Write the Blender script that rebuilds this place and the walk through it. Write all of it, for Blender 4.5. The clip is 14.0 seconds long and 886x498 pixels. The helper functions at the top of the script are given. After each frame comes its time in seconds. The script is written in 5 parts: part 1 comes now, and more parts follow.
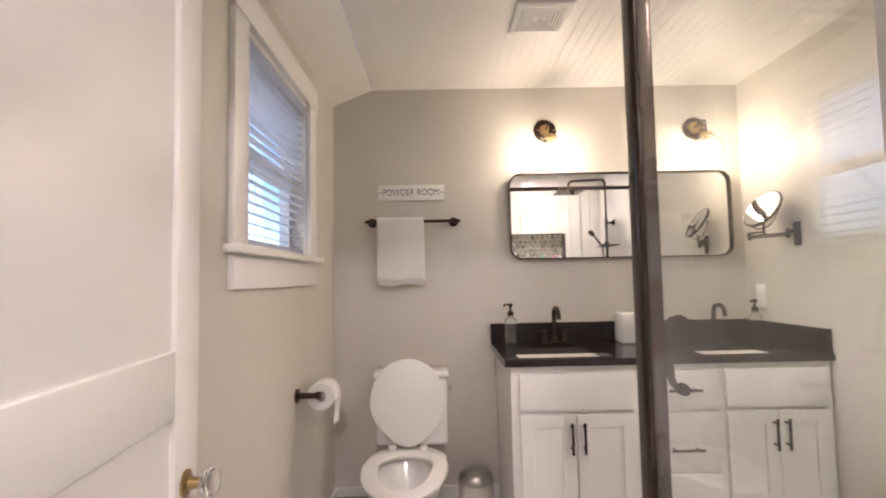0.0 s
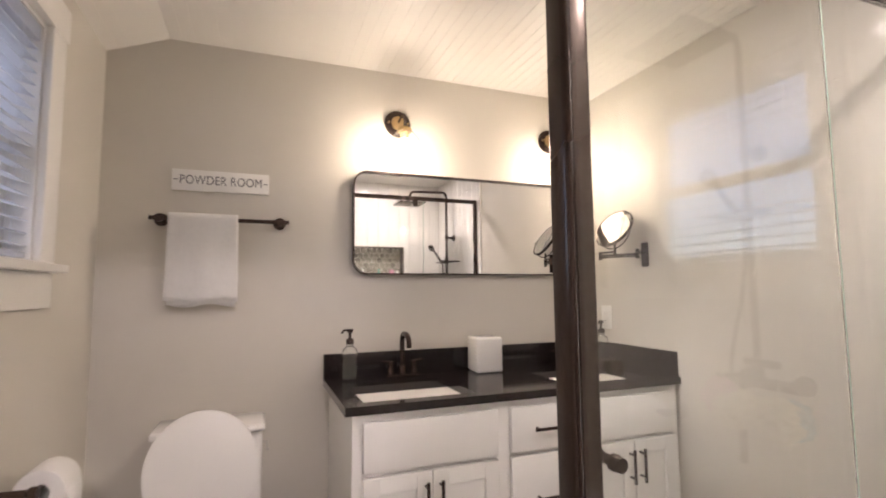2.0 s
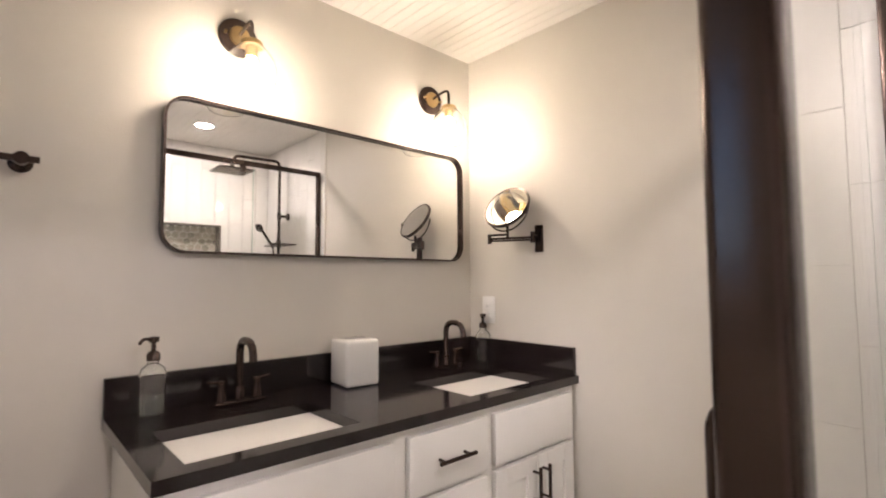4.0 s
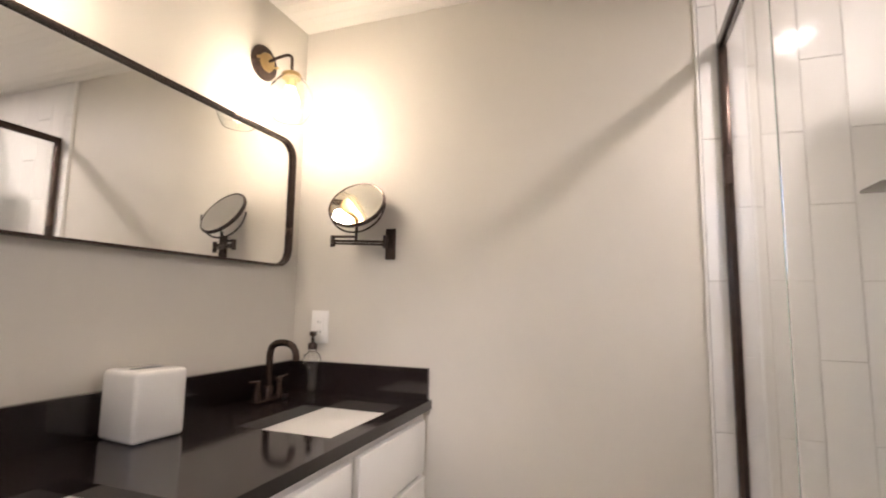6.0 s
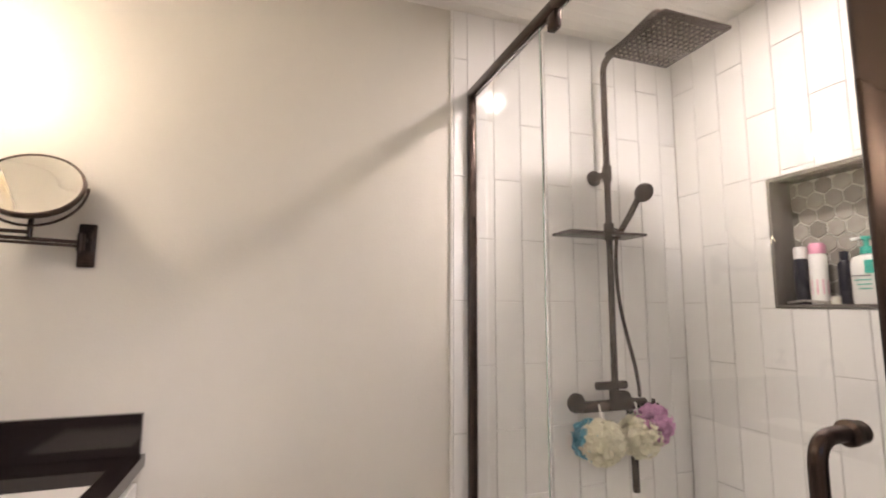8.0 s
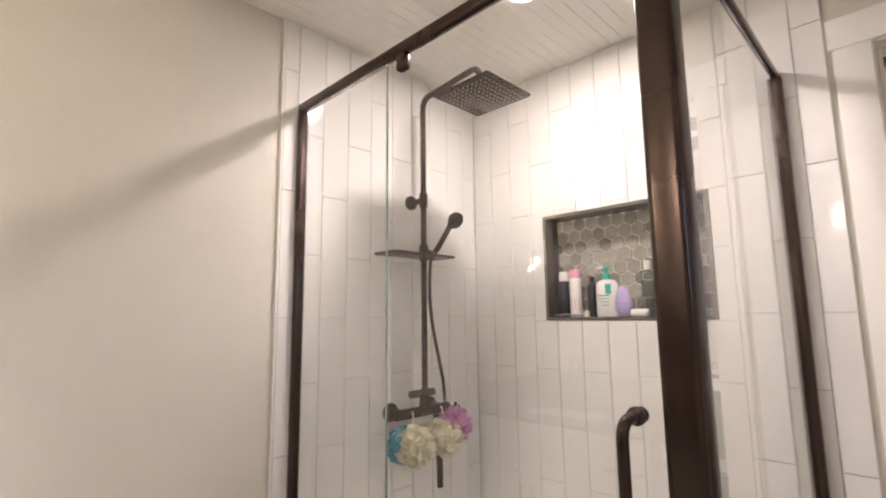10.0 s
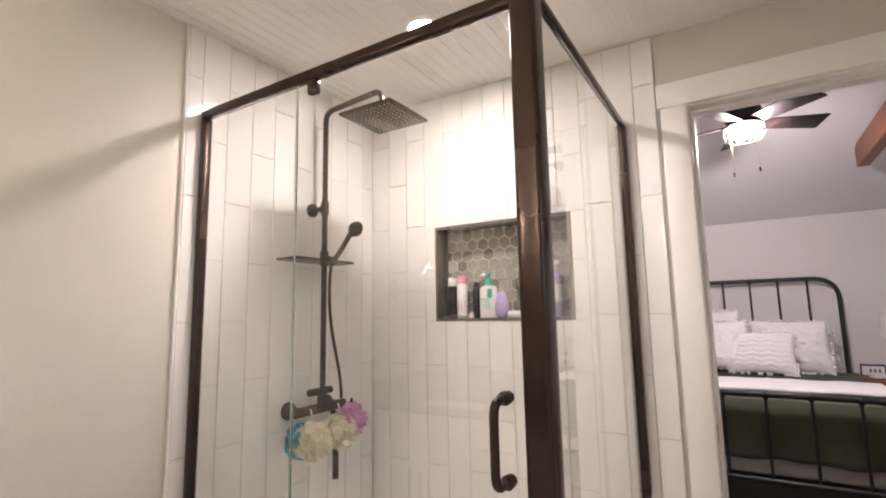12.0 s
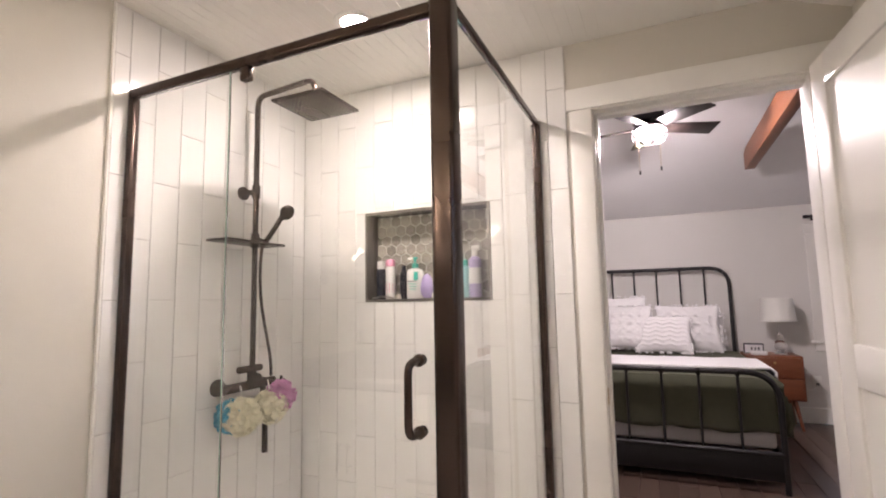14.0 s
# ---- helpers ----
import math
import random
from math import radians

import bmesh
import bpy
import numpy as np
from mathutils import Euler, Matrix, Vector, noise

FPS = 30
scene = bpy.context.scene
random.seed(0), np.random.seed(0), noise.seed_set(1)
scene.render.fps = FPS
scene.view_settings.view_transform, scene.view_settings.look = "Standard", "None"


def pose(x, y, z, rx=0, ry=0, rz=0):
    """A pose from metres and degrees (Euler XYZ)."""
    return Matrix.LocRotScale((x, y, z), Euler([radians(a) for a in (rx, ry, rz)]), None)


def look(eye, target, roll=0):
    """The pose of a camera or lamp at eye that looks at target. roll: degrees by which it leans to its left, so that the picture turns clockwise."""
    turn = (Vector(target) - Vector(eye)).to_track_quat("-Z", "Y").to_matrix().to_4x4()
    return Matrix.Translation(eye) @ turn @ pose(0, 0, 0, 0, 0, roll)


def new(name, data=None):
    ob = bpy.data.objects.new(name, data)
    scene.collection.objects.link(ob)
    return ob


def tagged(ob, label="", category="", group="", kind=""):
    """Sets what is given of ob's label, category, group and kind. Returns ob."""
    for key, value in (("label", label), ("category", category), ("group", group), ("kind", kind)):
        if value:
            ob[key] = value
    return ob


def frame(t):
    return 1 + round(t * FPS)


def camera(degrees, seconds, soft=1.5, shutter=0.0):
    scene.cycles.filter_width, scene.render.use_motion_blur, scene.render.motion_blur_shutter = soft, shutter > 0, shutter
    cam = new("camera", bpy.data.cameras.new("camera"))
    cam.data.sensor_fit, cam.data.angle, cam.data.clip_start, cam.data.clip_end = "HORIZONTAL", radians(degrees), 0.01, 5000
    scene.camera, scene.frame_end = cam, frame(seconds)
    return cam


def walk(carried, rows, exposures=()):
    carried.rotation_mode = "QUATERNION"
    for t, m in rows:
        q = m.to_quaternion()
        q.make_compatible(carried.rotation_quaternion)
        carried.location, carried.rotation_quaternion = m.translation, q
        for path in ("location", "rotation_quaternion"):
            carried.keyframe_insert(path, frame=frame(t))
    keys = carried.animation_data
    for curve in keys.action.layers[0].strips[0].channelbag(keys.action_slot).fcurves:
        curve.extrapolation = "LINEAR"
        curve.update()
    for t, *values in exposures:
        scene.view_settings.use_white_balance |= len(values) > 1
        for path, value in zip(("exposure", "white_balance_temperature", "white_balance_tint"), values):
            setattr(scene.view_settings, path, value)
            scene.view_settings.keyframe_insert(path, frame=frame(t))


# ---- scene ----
cam = camera(85.0, 14.0, soft=1.9, shutter=0.4)
PATH = [
    (0, (0.432, 2.427, 1.237), (0.451, 4.423, 1.358), -1.1),
    (0.5, (0.436, 2.493, 1.261), (0.650, 4.477, 1.386), -1.1),
    (1, (0.412, 2.640, 1.266), (0.843, 4.587, 1.416), -1.0),
    (1.5, (0.438, 2.765, 1.257), (0.991, 4.679, 1.421), -0.8),
    (2, (0.435, 2.912, 1.257), (1.147, 4.773, 1.428), -0.5),
    (2.5, (0.457, 3.053, 1.251), (1.346, 4.836, 1.428), -0.1),
    (4.8, (0.531, 3.726, 1.243), (2.102, 4.952, 1.409), 0.4),
    (5, (0.563, 3.782, 1.222), (2.188, 4.933, 1.413), 0.7),
    (5.5, (0.572, 3.878, 1.203), (2.332, 4.804, 1.412), 0.9),
    (6, (0.558, 3.920, 1.206), (2.427, 4.597, 1.430), 0.9),
    (6.5, (0.547, 4.045, 1.201), (2.509, 4.348, 1.444), 0.6),
    (7, (0.587, 4.047, 1.206), (2.570, 4.040, 1.468), 0.8),
    (7.5, (0.619, 4.130, 1.266), (2.571, 3.756, 1.488), 0.5),
    (8, (0.644, 4.230, 1.259), (2.518, 3.574, 1.501), 0.2),
    (10.5, (0.679, 4.433, 1.296), (1.963, 2.922, 1.562), -0.9),
    (11, (0.648, 4.474, 1.305), (1.834, 2.885, 1.568), -1.1),
    (11.5, (0.617, 4.508, 1.304), (1.658, 2.865, 1.570), -1.1),
    (12, (0.591, 4.550, 1.297), (1.629, 2.860, 1.560), -1.1),
    (12.5, (0.567, 4.574, 1.285), (1.545, 2.848, 1.539), -1.1),
    (13, (0.543, 4.605, 1.289), (1.461, 2.843, 1.523), -1.1),
    (13.5, (0.520, 4.630, 1.275), (1.385, 2.841, 1.501), -1.1),
    (14, (0.495, 4.649, 1.260), (1.304, 2.832, 1.474), -1.1),
]
walk(cam, [(t, look(eye, target, roll)) for t, eye, target, roll in PATH],
     exposures=[(0, 1.42, 6500, 24), (2.7, 1.37, 6500, 24), (5, 1.35, 6500, 22), (10.5, 1.32, 6500, 22), (14, 1.44, 6500, 22)])

# ---- world and light ----
world = bpy.data.worlds.new("world")
scene.world = world
world.use_nodes = True
wn = world.node_tree.nodes
sky = wn.new("ShaderNodeTexSky")
sky.sky_type = "NISHITA"
sky.sun_disc = False
sky.sun_elevation = radians(25)
sky.sun_rotation = radians(100)
world.node_tree.links.new(sky.outputs[0], wn["Background"].inputs[0])
wn["Background"].inputs[1].default_value = 0.15
sky.ozone_density, sky.dust_density, sky.air_density = 8.0, 0.0, 1.3
sun = new("sun", bpy.data.lights.new("sun", "SUN"))
sun.data.energy, sun.data.angle, sun.data.color = 0.6, radians(12), (1, 0.95, 0.88)
sun.matrix_world = look((0, 0, 0), (-math.sin(radians(100)) * -1, -math.cos(radians(100)), -0.33))
BULB_POWER, DOWNLIGHT_POWER, FAN_POWER = 64.0, 190.0, 380.0

# daylight in the opening of the bathroom window
day = new("window_daylight", bpy.data.lights.new("window_daylight", "AREA"))
day.data.shape, day.data.size, day.data.size_y = "RECTANGLE", 0.70, 0.66
day.data.energy, day.data.color = 0.5, (0.50, 0.70, 1.0)
day.matrix_world = look((-0.34, 4.197, 1.68), (1.0, 4.197, 1.68))

# ---- materials ----
def mat(name, col, rough=0.5, metal=0.0, var=0.06, scale=6.0, bump=0.0, bscale=80.0, spec=0.5, coat=0.0, obj=0.0, stretch=(1, 1, 1)):
    m = bpy.data.materials.new(name)
    m.use_nodes = True
    nt = m.node_tree
    b = nt.nodes["Principled BSDF"]
    b.inputs["Roughness"].default_value, b.inputs["Metallic"].default_value = rough, metal
    b.inputs["Specular IOR Level"].default_value, b.inputs["Coat Weight"].default_value = spec, coat
    co = nt.nodes.new("ShaderNodeTexCoord")
    mp = nt.nodes.new("ShaderNodeMapping")
    mp.inputs["Scale"].default_value = stretch
    nt.links.new(co.outputs["Object"], mp.inputs[0])
    n = nt.nodes.new("ShaderNodeTexNoise")
    n.inputs["Scale"].default_value, n.inputs["Detail"].default_value = scale, 5
    nt.links.new(mp.outputs[0], n.inputs["Vector"])
    r = nt.nodes.new("ShaderNodeMix")
    r.data_type = "RGBA"
    r.inputs[6].default_value = (*[c * (1 - var) for c in col], 1)
    r.inputs[7].default_value = (*[min(1, c * (1 + var)) for c in col], 1)
    nt.links.new(n.outputs[0], r.inputs[0])
    out = r.outputs[2]
    if obj:
        info = nt.nodes.new("ShaderNodeObjectInfo")
        mr = nt.nodes.new("ShaderNodeMapRange")
        mr.inputs[3].default_value, mr.inputs[4].default_value = 1 - obj, 1 + obj
        nt.links.new(info.outputs["Random"], mr.inputs[0])
        hs = nt.nodes.new("ShaderNodeHueSaturation")
        nt.links.new(mr.outputs[0], hs.inputs["Value"])
        nt.links.new(out, hs.inputs["Color"])
        out = hs.outputs[0]
    nt.links.new(out, b.inputs["Base Color"])
    rr = nt.nodes.new("ShaderNodeMapRange")
    rr.inputs[3].default_value, rr.inputs[4].default_value = max(0, rough - 0.05), min(1, rough + 0.07)
    nt.links.new(n.outputs[0], rr.inputs[0])
    nt.links.new(rr.outputs[0], b.inputs["Roughness"])
    if bump:
        n2 = nt.nodes.new("ShaderNodeTexNoise")
        n2.inputs["Scale"].default_value, n2.inputs["Detail"].default_value = bscale, 3
        nt.links.new(mp.outputs[0], n2.inputs["Vector"])
        bp = nt.nodes.new("ShaderNodeBump")
        bp.inputs["Strength"].default_value, bp.inputs["Distance"].default_value = bump, 0.004
        nt.links.new(n2.outputs[0], bp.inputs["Height"])
        nt.links.new(bp.outputs[0], b.inputs["Normal"])
    return m


def glass_mat(name, col=(1, 1, 1), rough=0.0, ior=1.45):
    m = bpy.data.materials.new(name)
    m.use_nodes = True
    b = m.node_tree.nodes["Principled BSDF"]
    b.inputs["Base Color"].default_value = (*col, 1)
    b.inputs["Roughness"].default_value, b.inputs["Transmission Weight"].default_value, b.inputs["IOR"].default_value = rough, 1, ior
    return m


def glow(name, col, strength):
    m = bpy.data.materials.new(name)
    m.use_nodes = True
    b = m.node_tree.nodes["Principled BSDF"]
    b.inputs["Emission Color"].default_value = (*col, 1)
    b.inputs["Emission Strength"].default_value = strength
    return m


WALL = mat("greige_paint", (0.60, 0.57, 0.51), 0.45, var=0.025, scale=3, bump=0.12, bscale=160)
WALLB = mat("bedroom_paint", (0.68, 0.665, 0.64), 0.6, var=0.02, scale=3, bump=0.1, bscale=160)
CEIL = mat("ceiling_gloss_white", (0.80, 0.78, 0.73), 0.42, var=0.02, scale=4)
CEILB = mat("bedroom_ceiling_white", (0.82, 0.81, 0.82), 0.7, var=0.02, scale=4, bump=0.2, bscale=60)
TRIM = mat("trim_white", (0.80, 0.785, 0.75), 0.3, var=0.02, scale=5, bump=0.05, bscale=40)
CAB = mat("cabinet_white", (0.80, 0.79, 0.76), 0.32, var=0.015, scale=5)
TILE = mat("white_tile", (0.80, 0.79, 0.77), 0.09, var=0.02, scale=5, bump=0.03, bscale=9, obj=0.02)
GROUT = mat("grey_grout", (0.60, 0.58, 0.555), 0.85, var=0.1, scale=40, bump=0.3)
GRANITE = mat("black_granite", (0.016, 0.011, 0.011), 0.09, var=0.6, scale=240, spec=0.6)
BRONZE = mat("oil_rubbed_bronze", (0.066, 0.045, 0.036), 0.25, 0.75, var=0.05, scale=3)
BRASS = mat("aged_brass", (0.45, 0.32, 0.15), 0.3, 1.0, var=0.15, scale=25)
PORC = mat("porcelain", (0.84, 0.83, 0.80), 0.08, var=0.01, scale=4, coat=0.3)
WHITEPL = mat("white_plastic", (0.80, 0.79, 0.76), 0.3, var=0.01)
TOWEL = mat("white_terry", (0.80, 0.79, 0.77), 0.95, var=0.05, scale=60, bump=1.0, bscale=420)
PAPER = mat("tissue_paper", (0.82, 0.81, 0.79), 0.95, var=0.03, scale=30, bump=0.3, bscale=150)
STEEL = mat("brushed_steel", (0.55, 0.53, 0.50), 0.3, 1.0, var=0.1, scale=30)
CREAM = mat("cream_enamel", (0.72, 0.67, 0.58), 0.3, var=0.03)
HEXM = mat("grey_marble_hex", (0.29, 0.27, 0.235), 0.2, var=0.35, scale=14, obj=0.35)
NICHE = mat("dark_marble", (0.15, 0.135, 0.12), 0.18, var=0.5, scale=12)
HEXGROUT = mat("light_hex_grout", (0.70, 0.68, 0.62), 0.8, var=0.08, scale=40)
WOODF = mat("dark_wood_floor", (0.10, 0.066, 0.052), 0.35, var=0.35, scale=5, bump=0.15, bscale=25, obj=0.2, stretch=(9, 1, 1))
BEAM = mat("stained_beam_wood", (0.21, 0.070, 0.030), 0.45, var=0.4, scale=5, bump=0.2, bscale=30, stretch=(8, 1, 8))
NSWOOD = mat("acorn_wood", (0.19, 0.060, 0.026), 0.38, var=0.25, scale=6, stretch=(1, 6, 8), bump=0.05)
BLACKM = mat("black_iron", (0.020, 0.018, 0.020), 0.4, 0.3, var=0.2, scale=20)
GREEN = mat("olive_linen", (0.062, 0.064, 0.040), 0.9, var=0.18, scale=22, bump=0.7, bscale=200)
SHEET = mat("white_cotton", (0.78, 0.77, 0.78), 0.9, var=0.03, scale=20, bump=0.4, bscale=130)
BOXSPR = mat("box_spring_fabric", (0.50, 0.48, 0.48), 0.9, var=0.05, scale=40, bump=0.3)
SHADE = mat("linen_shade", (0.74, 0.73, 0.69), 0.9, var=0.03, scale=60, bump=0.3, bscale=250)
GLASS = glass_mat("clear_glass", (0.985, 1.0, 0.99))
PANE = glass_mat("window_glass", (0.98, 0.99, 1.0))
SOAP = glass_mat("soap_glass", (0.86, 0.95, 0.90), 0.02)
CRYSTAL = glass_mat("crystal", (0.97, 0.97, 0.97), 0.02, 1.5)
MIRROR = mat("silver_mirror", (0.90, 0.90, 0.88), 0.0, 1.0, var=0.0)
for nd in MIRROR.node_tree.nodes:
    if nd.type == "MAP_RANGE":
        nd.inputs[3].default_value = nd.inputs[4].default_value = 0.003
DARKTXT = mat("grey_lettering", (0.13, 0.13, 0.14), 0.6, var=0.1)
PINK = mat("pink_plastic", (0.75, 0.33, 0.45), 0.35)
PINKL = mat("pink_mesh", (0.72, 0.36, 0.62), 0.7, var=0.1, scale=60)
TEAL = mat("teal_plastic", (0.05, 0.48, 0.38), 0.35)
TEALP = mat("pale_teal_plastic", (0.30, 0.62, 0.62), 0.3, var=0.1)
LILAC = mat("lilac_plastic", (0.46, 0.38, 0.64), 0.4)
BLUEL = mat("blue_mesh", (0.10, 0.45, 0.62), 0.7, var=0.1, scale=60)
CREAML = mat("cream_mesh", (0.88, 0.85, 0.70), 0.7, var=0.08, scale=60)
DARKB = mat("dark_bottle", (0.02, 0.02, 0.03), 0.3)
BLIND = mat("white_blind", (0.76, 0.76, 0.78), 0.4, var=0.02)
tr = BLIND.node_tree.nodes.new("ShaderNodeBsdfTranslucent")
tr.inputs[0].default_value = (0.74, 0.76, 0.80, 1)
mx = BLIND.node_tree.nodes.new("ShaderNodeMixShader")
mx.inputs[0].default_value = 0.72
BLIND.node_tree.links.new(BLIND.node_tree.nodes["Principled BSDF"].outputs[0], mx.inputs[1])
BLIND.node_tree.links.new(tr.outputs[0], mx.inputs[2])
BLIND.node_tree.links.new(mx.outputs[0], BLIND.node_tree.nodes["Material Output"].inputs[0])
EDGE = mat("polished_glass_edge", (0.42, 0.58, 0.50), 0.15, var=0.1, scale=8)
GRASS = mat("grass", (0.06, 0.09, 0.03), 0.95, var=0.4, scale=2)
for net in (PINKL, BLUEL, CREAML):
    nn = net.node_tree
    tl = nn.nodes.new("ShaderNodeBsdfTranslucent")
    col = nn.nodes["Principled BSDF"].inputs["Base Color"].links[0].from_socket
    nn.links.new(col, tl.inputs[0])
    mx = nn.nodes.new("ShaderNodeMixShader")
    mx.inputs[0].default_value = 0.5
    nn.links.new(nn.nodes["Principled BSDF"].outputs[0], mx.inputs[1])
    nn.links.new(tl.outputs[0], mx.inputs[2])
    nn.links.new(mx.outputs[0], nn.nodes["Material Output"].inputs[0])
WARM = (1.0, 0.87, 0.66)
BULB = glow("bulb_glow", WARM, BULB_POWER)
DOWNL = glow("downlight_glow", (1.0, 0.92, 0.82), DOWNLIGHT_POWER)
FANB = glow("fan_bulb_glow", (1.0, 0.92, 0.88), FAN_POWER)


# ---- mesh helpers ----
def bx(bm, x0, x1, y0, y1, z0, z1, bev=0.0, seg=2):
    r = bmesh.ops.create_cube(bm, size=1)
    vs = r["verts"]
    for v in vs:
        v.co = Vector((x0 + (v.co.x + 0.5) * (x1 - x0), y0 + (v.co.y + 0.5) * (y1 - y0), z0 + (v.co.z + 0.5) * (z1 - z0)))
    if bev:
        es = list({e for v in vs for e in v.link_edges})
        bmesh.ops.bevel(bm, geom=es, offset=bev, segments=seg, affect="EDGES", profile=0.5)
    return bm


def box(*a, **k):
    return bx(bmesh.new(), *a, **k)


def lathe(prof, seg=32, bm=None, m=None, sx=1.0, sy=1.0):
    """Turns a profile of (radius, height) round z; m places it."""
    bm = bm or bmesh.new()
    m = m or Matrix()
    rings = []
    for r, z in prof:
        if r < 1e-5:
            rings.append([bm.verts.new(m @ Vector((0, 0, z)))])
        else:
            rings.append([bm.verts.new(m @ Vector((sx * r * math.cos(2 * math.pi * i / seg), sy * r * math.sin(2 * math.pi * i / seg), z))) for i in range(seg)])
    for a, b in zip(rings, rings[1:]):
        for i in range(seg):
            j = (i + 1) % seg
            q = [a[i % len(a)], a[j % len(a)], b[j % len(b)], b[i % len(b)]]
            q = list(dict.fromkeys(q))
            if len(q) > 2:
                bm.faces.new(q)
    return bm


def tube(pts, r, seg=12, bm=None, closed=False):
    """A round bar along points."""
    bm = bm or bmesh.new()
    pts = [Vector(p) for p in pts]
    n = len(pts)
    rings, ref = [], None
    for i, p in enumerate(pts):
        a = pts[(i - 1) % n] if (closed or i) else p
        b = pts[(i + 1) % n] if (closed or i < n - 1) else p
        d = (b - a).normalized()
        if ref is None:
            ref = d.orthogonal().normalized()
        ref = (ref - d * ref.dot(d)).normalized()
        w = d.cross(ref)
        rings.append([bm.verts.new(p + r * (math.cos(2 * math.pi * k / seg) * ref + math.sin(2 * math.pi * k / seg) * w)) for k in range(seg)])
    pairs = list(zip(rings, rings[1:])) + ([(rings[-1], rings[0])] if closed else [])
    for a, b in pairs:
        for k in range(seg):
            bm.faces.new((a[k], a[(k + 1) % seg], b[(k + 1) % seg], b[k]))
    if not closed:
        bm.faces.new(rings[0][::-1])
        bm.faces.new(rings[-1])
    return bm


def rounded(pts, rad, n=6):
    """The same line with its inner corners turned into arcs."""
    pts = [Vector(p) for p in pts]
    out = [pts[0]]
    for a, b, c in zip(pts, pts[1:], pts[2:]):
        u, w = (a - b).normalized(), (c - b).normalized()
        p, q = b + u * rad, b + w * rad
        for i in range(n + 1):
            t = i / n
            out.append((1 - t) ** 2 * p + 2 * t * (1 - t) * b + t * t * q)
    return out + [pts[-1]]


def cyl(x, y, z0, z1, r, seg=24, bm=None, m=None, bev=0.0):
    prof = [(0, z0), (r - bev, z0), (r, z0 + bev), (r, z1 - bev), (r - bev, z1), (0, z1)] if bev else [(0, z0), (r, z0), (r, z1), (0, z1)]
    return lathe(prof, seg, bm, Matrix.Translation((x, y, 0)) @ (m or Matrix()))


def link(name, bm, material, smooth=False):
    bmesh.ops.recalc_face_normals(bm, faces=bm.faces)
    me = bpy.data.meshes.new(name)
    if smooth:
        for f in bm.faces:
            f.smooth = True
        for e in bm.edges:
            if len(e.link_faces) == 2 and e.calc_face_angle(0) > 0.7:
                e.smooth = False
    bm.to_mesh(me)
    bm.free()
    me.materials.append(material)
    return new(name, me)


def part(name, bm, material, parent, label="", smooth=True):
    ob = link(name, bm, material, smooth)
    ob.parent = parent
    ob.matrix_parent_inverse = parent.matrix_world.inverted()
    return tagged(ob, label)


def thing(name, label, category, at=(0, 0, 0), group="", kind=""):
    e = new(name)
    e.empty_display_size = 0.05
    e.location = at
    e.matrix_world = Matrix.Translation(at)
    return tagged(e, label, category, group, kind)


def struct(name, bm, material, label, smooth=False):
    return tagged(link(name, bm, material, smooth), label, name.split("_")[0], kind="structure")


# ---- plan ----
XL, XR, YV, YD, YS = -0.145, 2.141, 5.1, 2.706, 3.610
CZ, CX = 2.302, 0.075           # flat ceiling and its crease
TH = 0.12
DX0, DX1, DZ = -0.01, 0.698, 2.005  # doorway
NX0, NX1, NZ0, NZ1 = 1.156, 1.751, 1.273, 1.671  # niche
WY0, WY1, WZ0, WZ1 = 3.845, 4.55, 1.342, 2.02  # bathroom window opening
BX0, BX1, BY = -2.3, 2.7, -1.3  # bedroom
BW0, BW1, BWZ0, BWZ1 = -1.75, -0.97, 0.80, 1.87

# ---- structure ----
struct("wall_north", box(XL - TH, XR + TH, YV, YV + TH, 0, 2.5), WALL, "warm greige painted bathroom wall behind the vanity")
struct("wall_east", box(XR, XR + TH, YD - TH, YV, 0, 2.5), WALL, "warm greige painted plain bathroom side wall")
w = box(XL - TH, XL, YD, WY0, 0, 2.5)
bx(w, XL - TH, XL, WY1, YV, 0, 2.5)
bx(w, XL - TH, XL, WY0, WY1, 0, WZ0 - 0.02)
bx(w, XL - TH, XL, WY0, WY1, WZ1, 2.5)
struct("wall_west", w, WALL, "warm greige painted wall with a window opening")
S0, S1 = YD - TH, YD - 0.01
w = box(BX0 - TH, DX0 - 0.02, S0, S1, 0, 3.5)
bx(w, DX0 - 0.02, DX1 + 0.02, S0, S1, DZ + 0.02, 3.5)
bx(w, DX1 + 0.02, NX0 - 0.012, S0, S1, 0, 3.5)
bx(w, NX0 - 0.012, NX1 + 0.012, S0, S1, 0, NZ0 - 0.012)
bx(w, NX0 - 0.012, NX1 + 0.012, S0, S1, NZ1 + 0.012, 3.5)
bx(w, NX0 - 0.012, NX1 + 0.012, S0, S0 + 0.02, NZ0 - 0.012, NZ1 + 0.012)
bx(w, NX1 + 0.012, XR, S0, S1, 0, 3.5)
bx(w, XR, BX1 + TH, S0 - 0.001, S1 - 0.02, 0, 3.5)
struct("wall_south", w, WALL, "greige wall with a doorway to the bedroom")
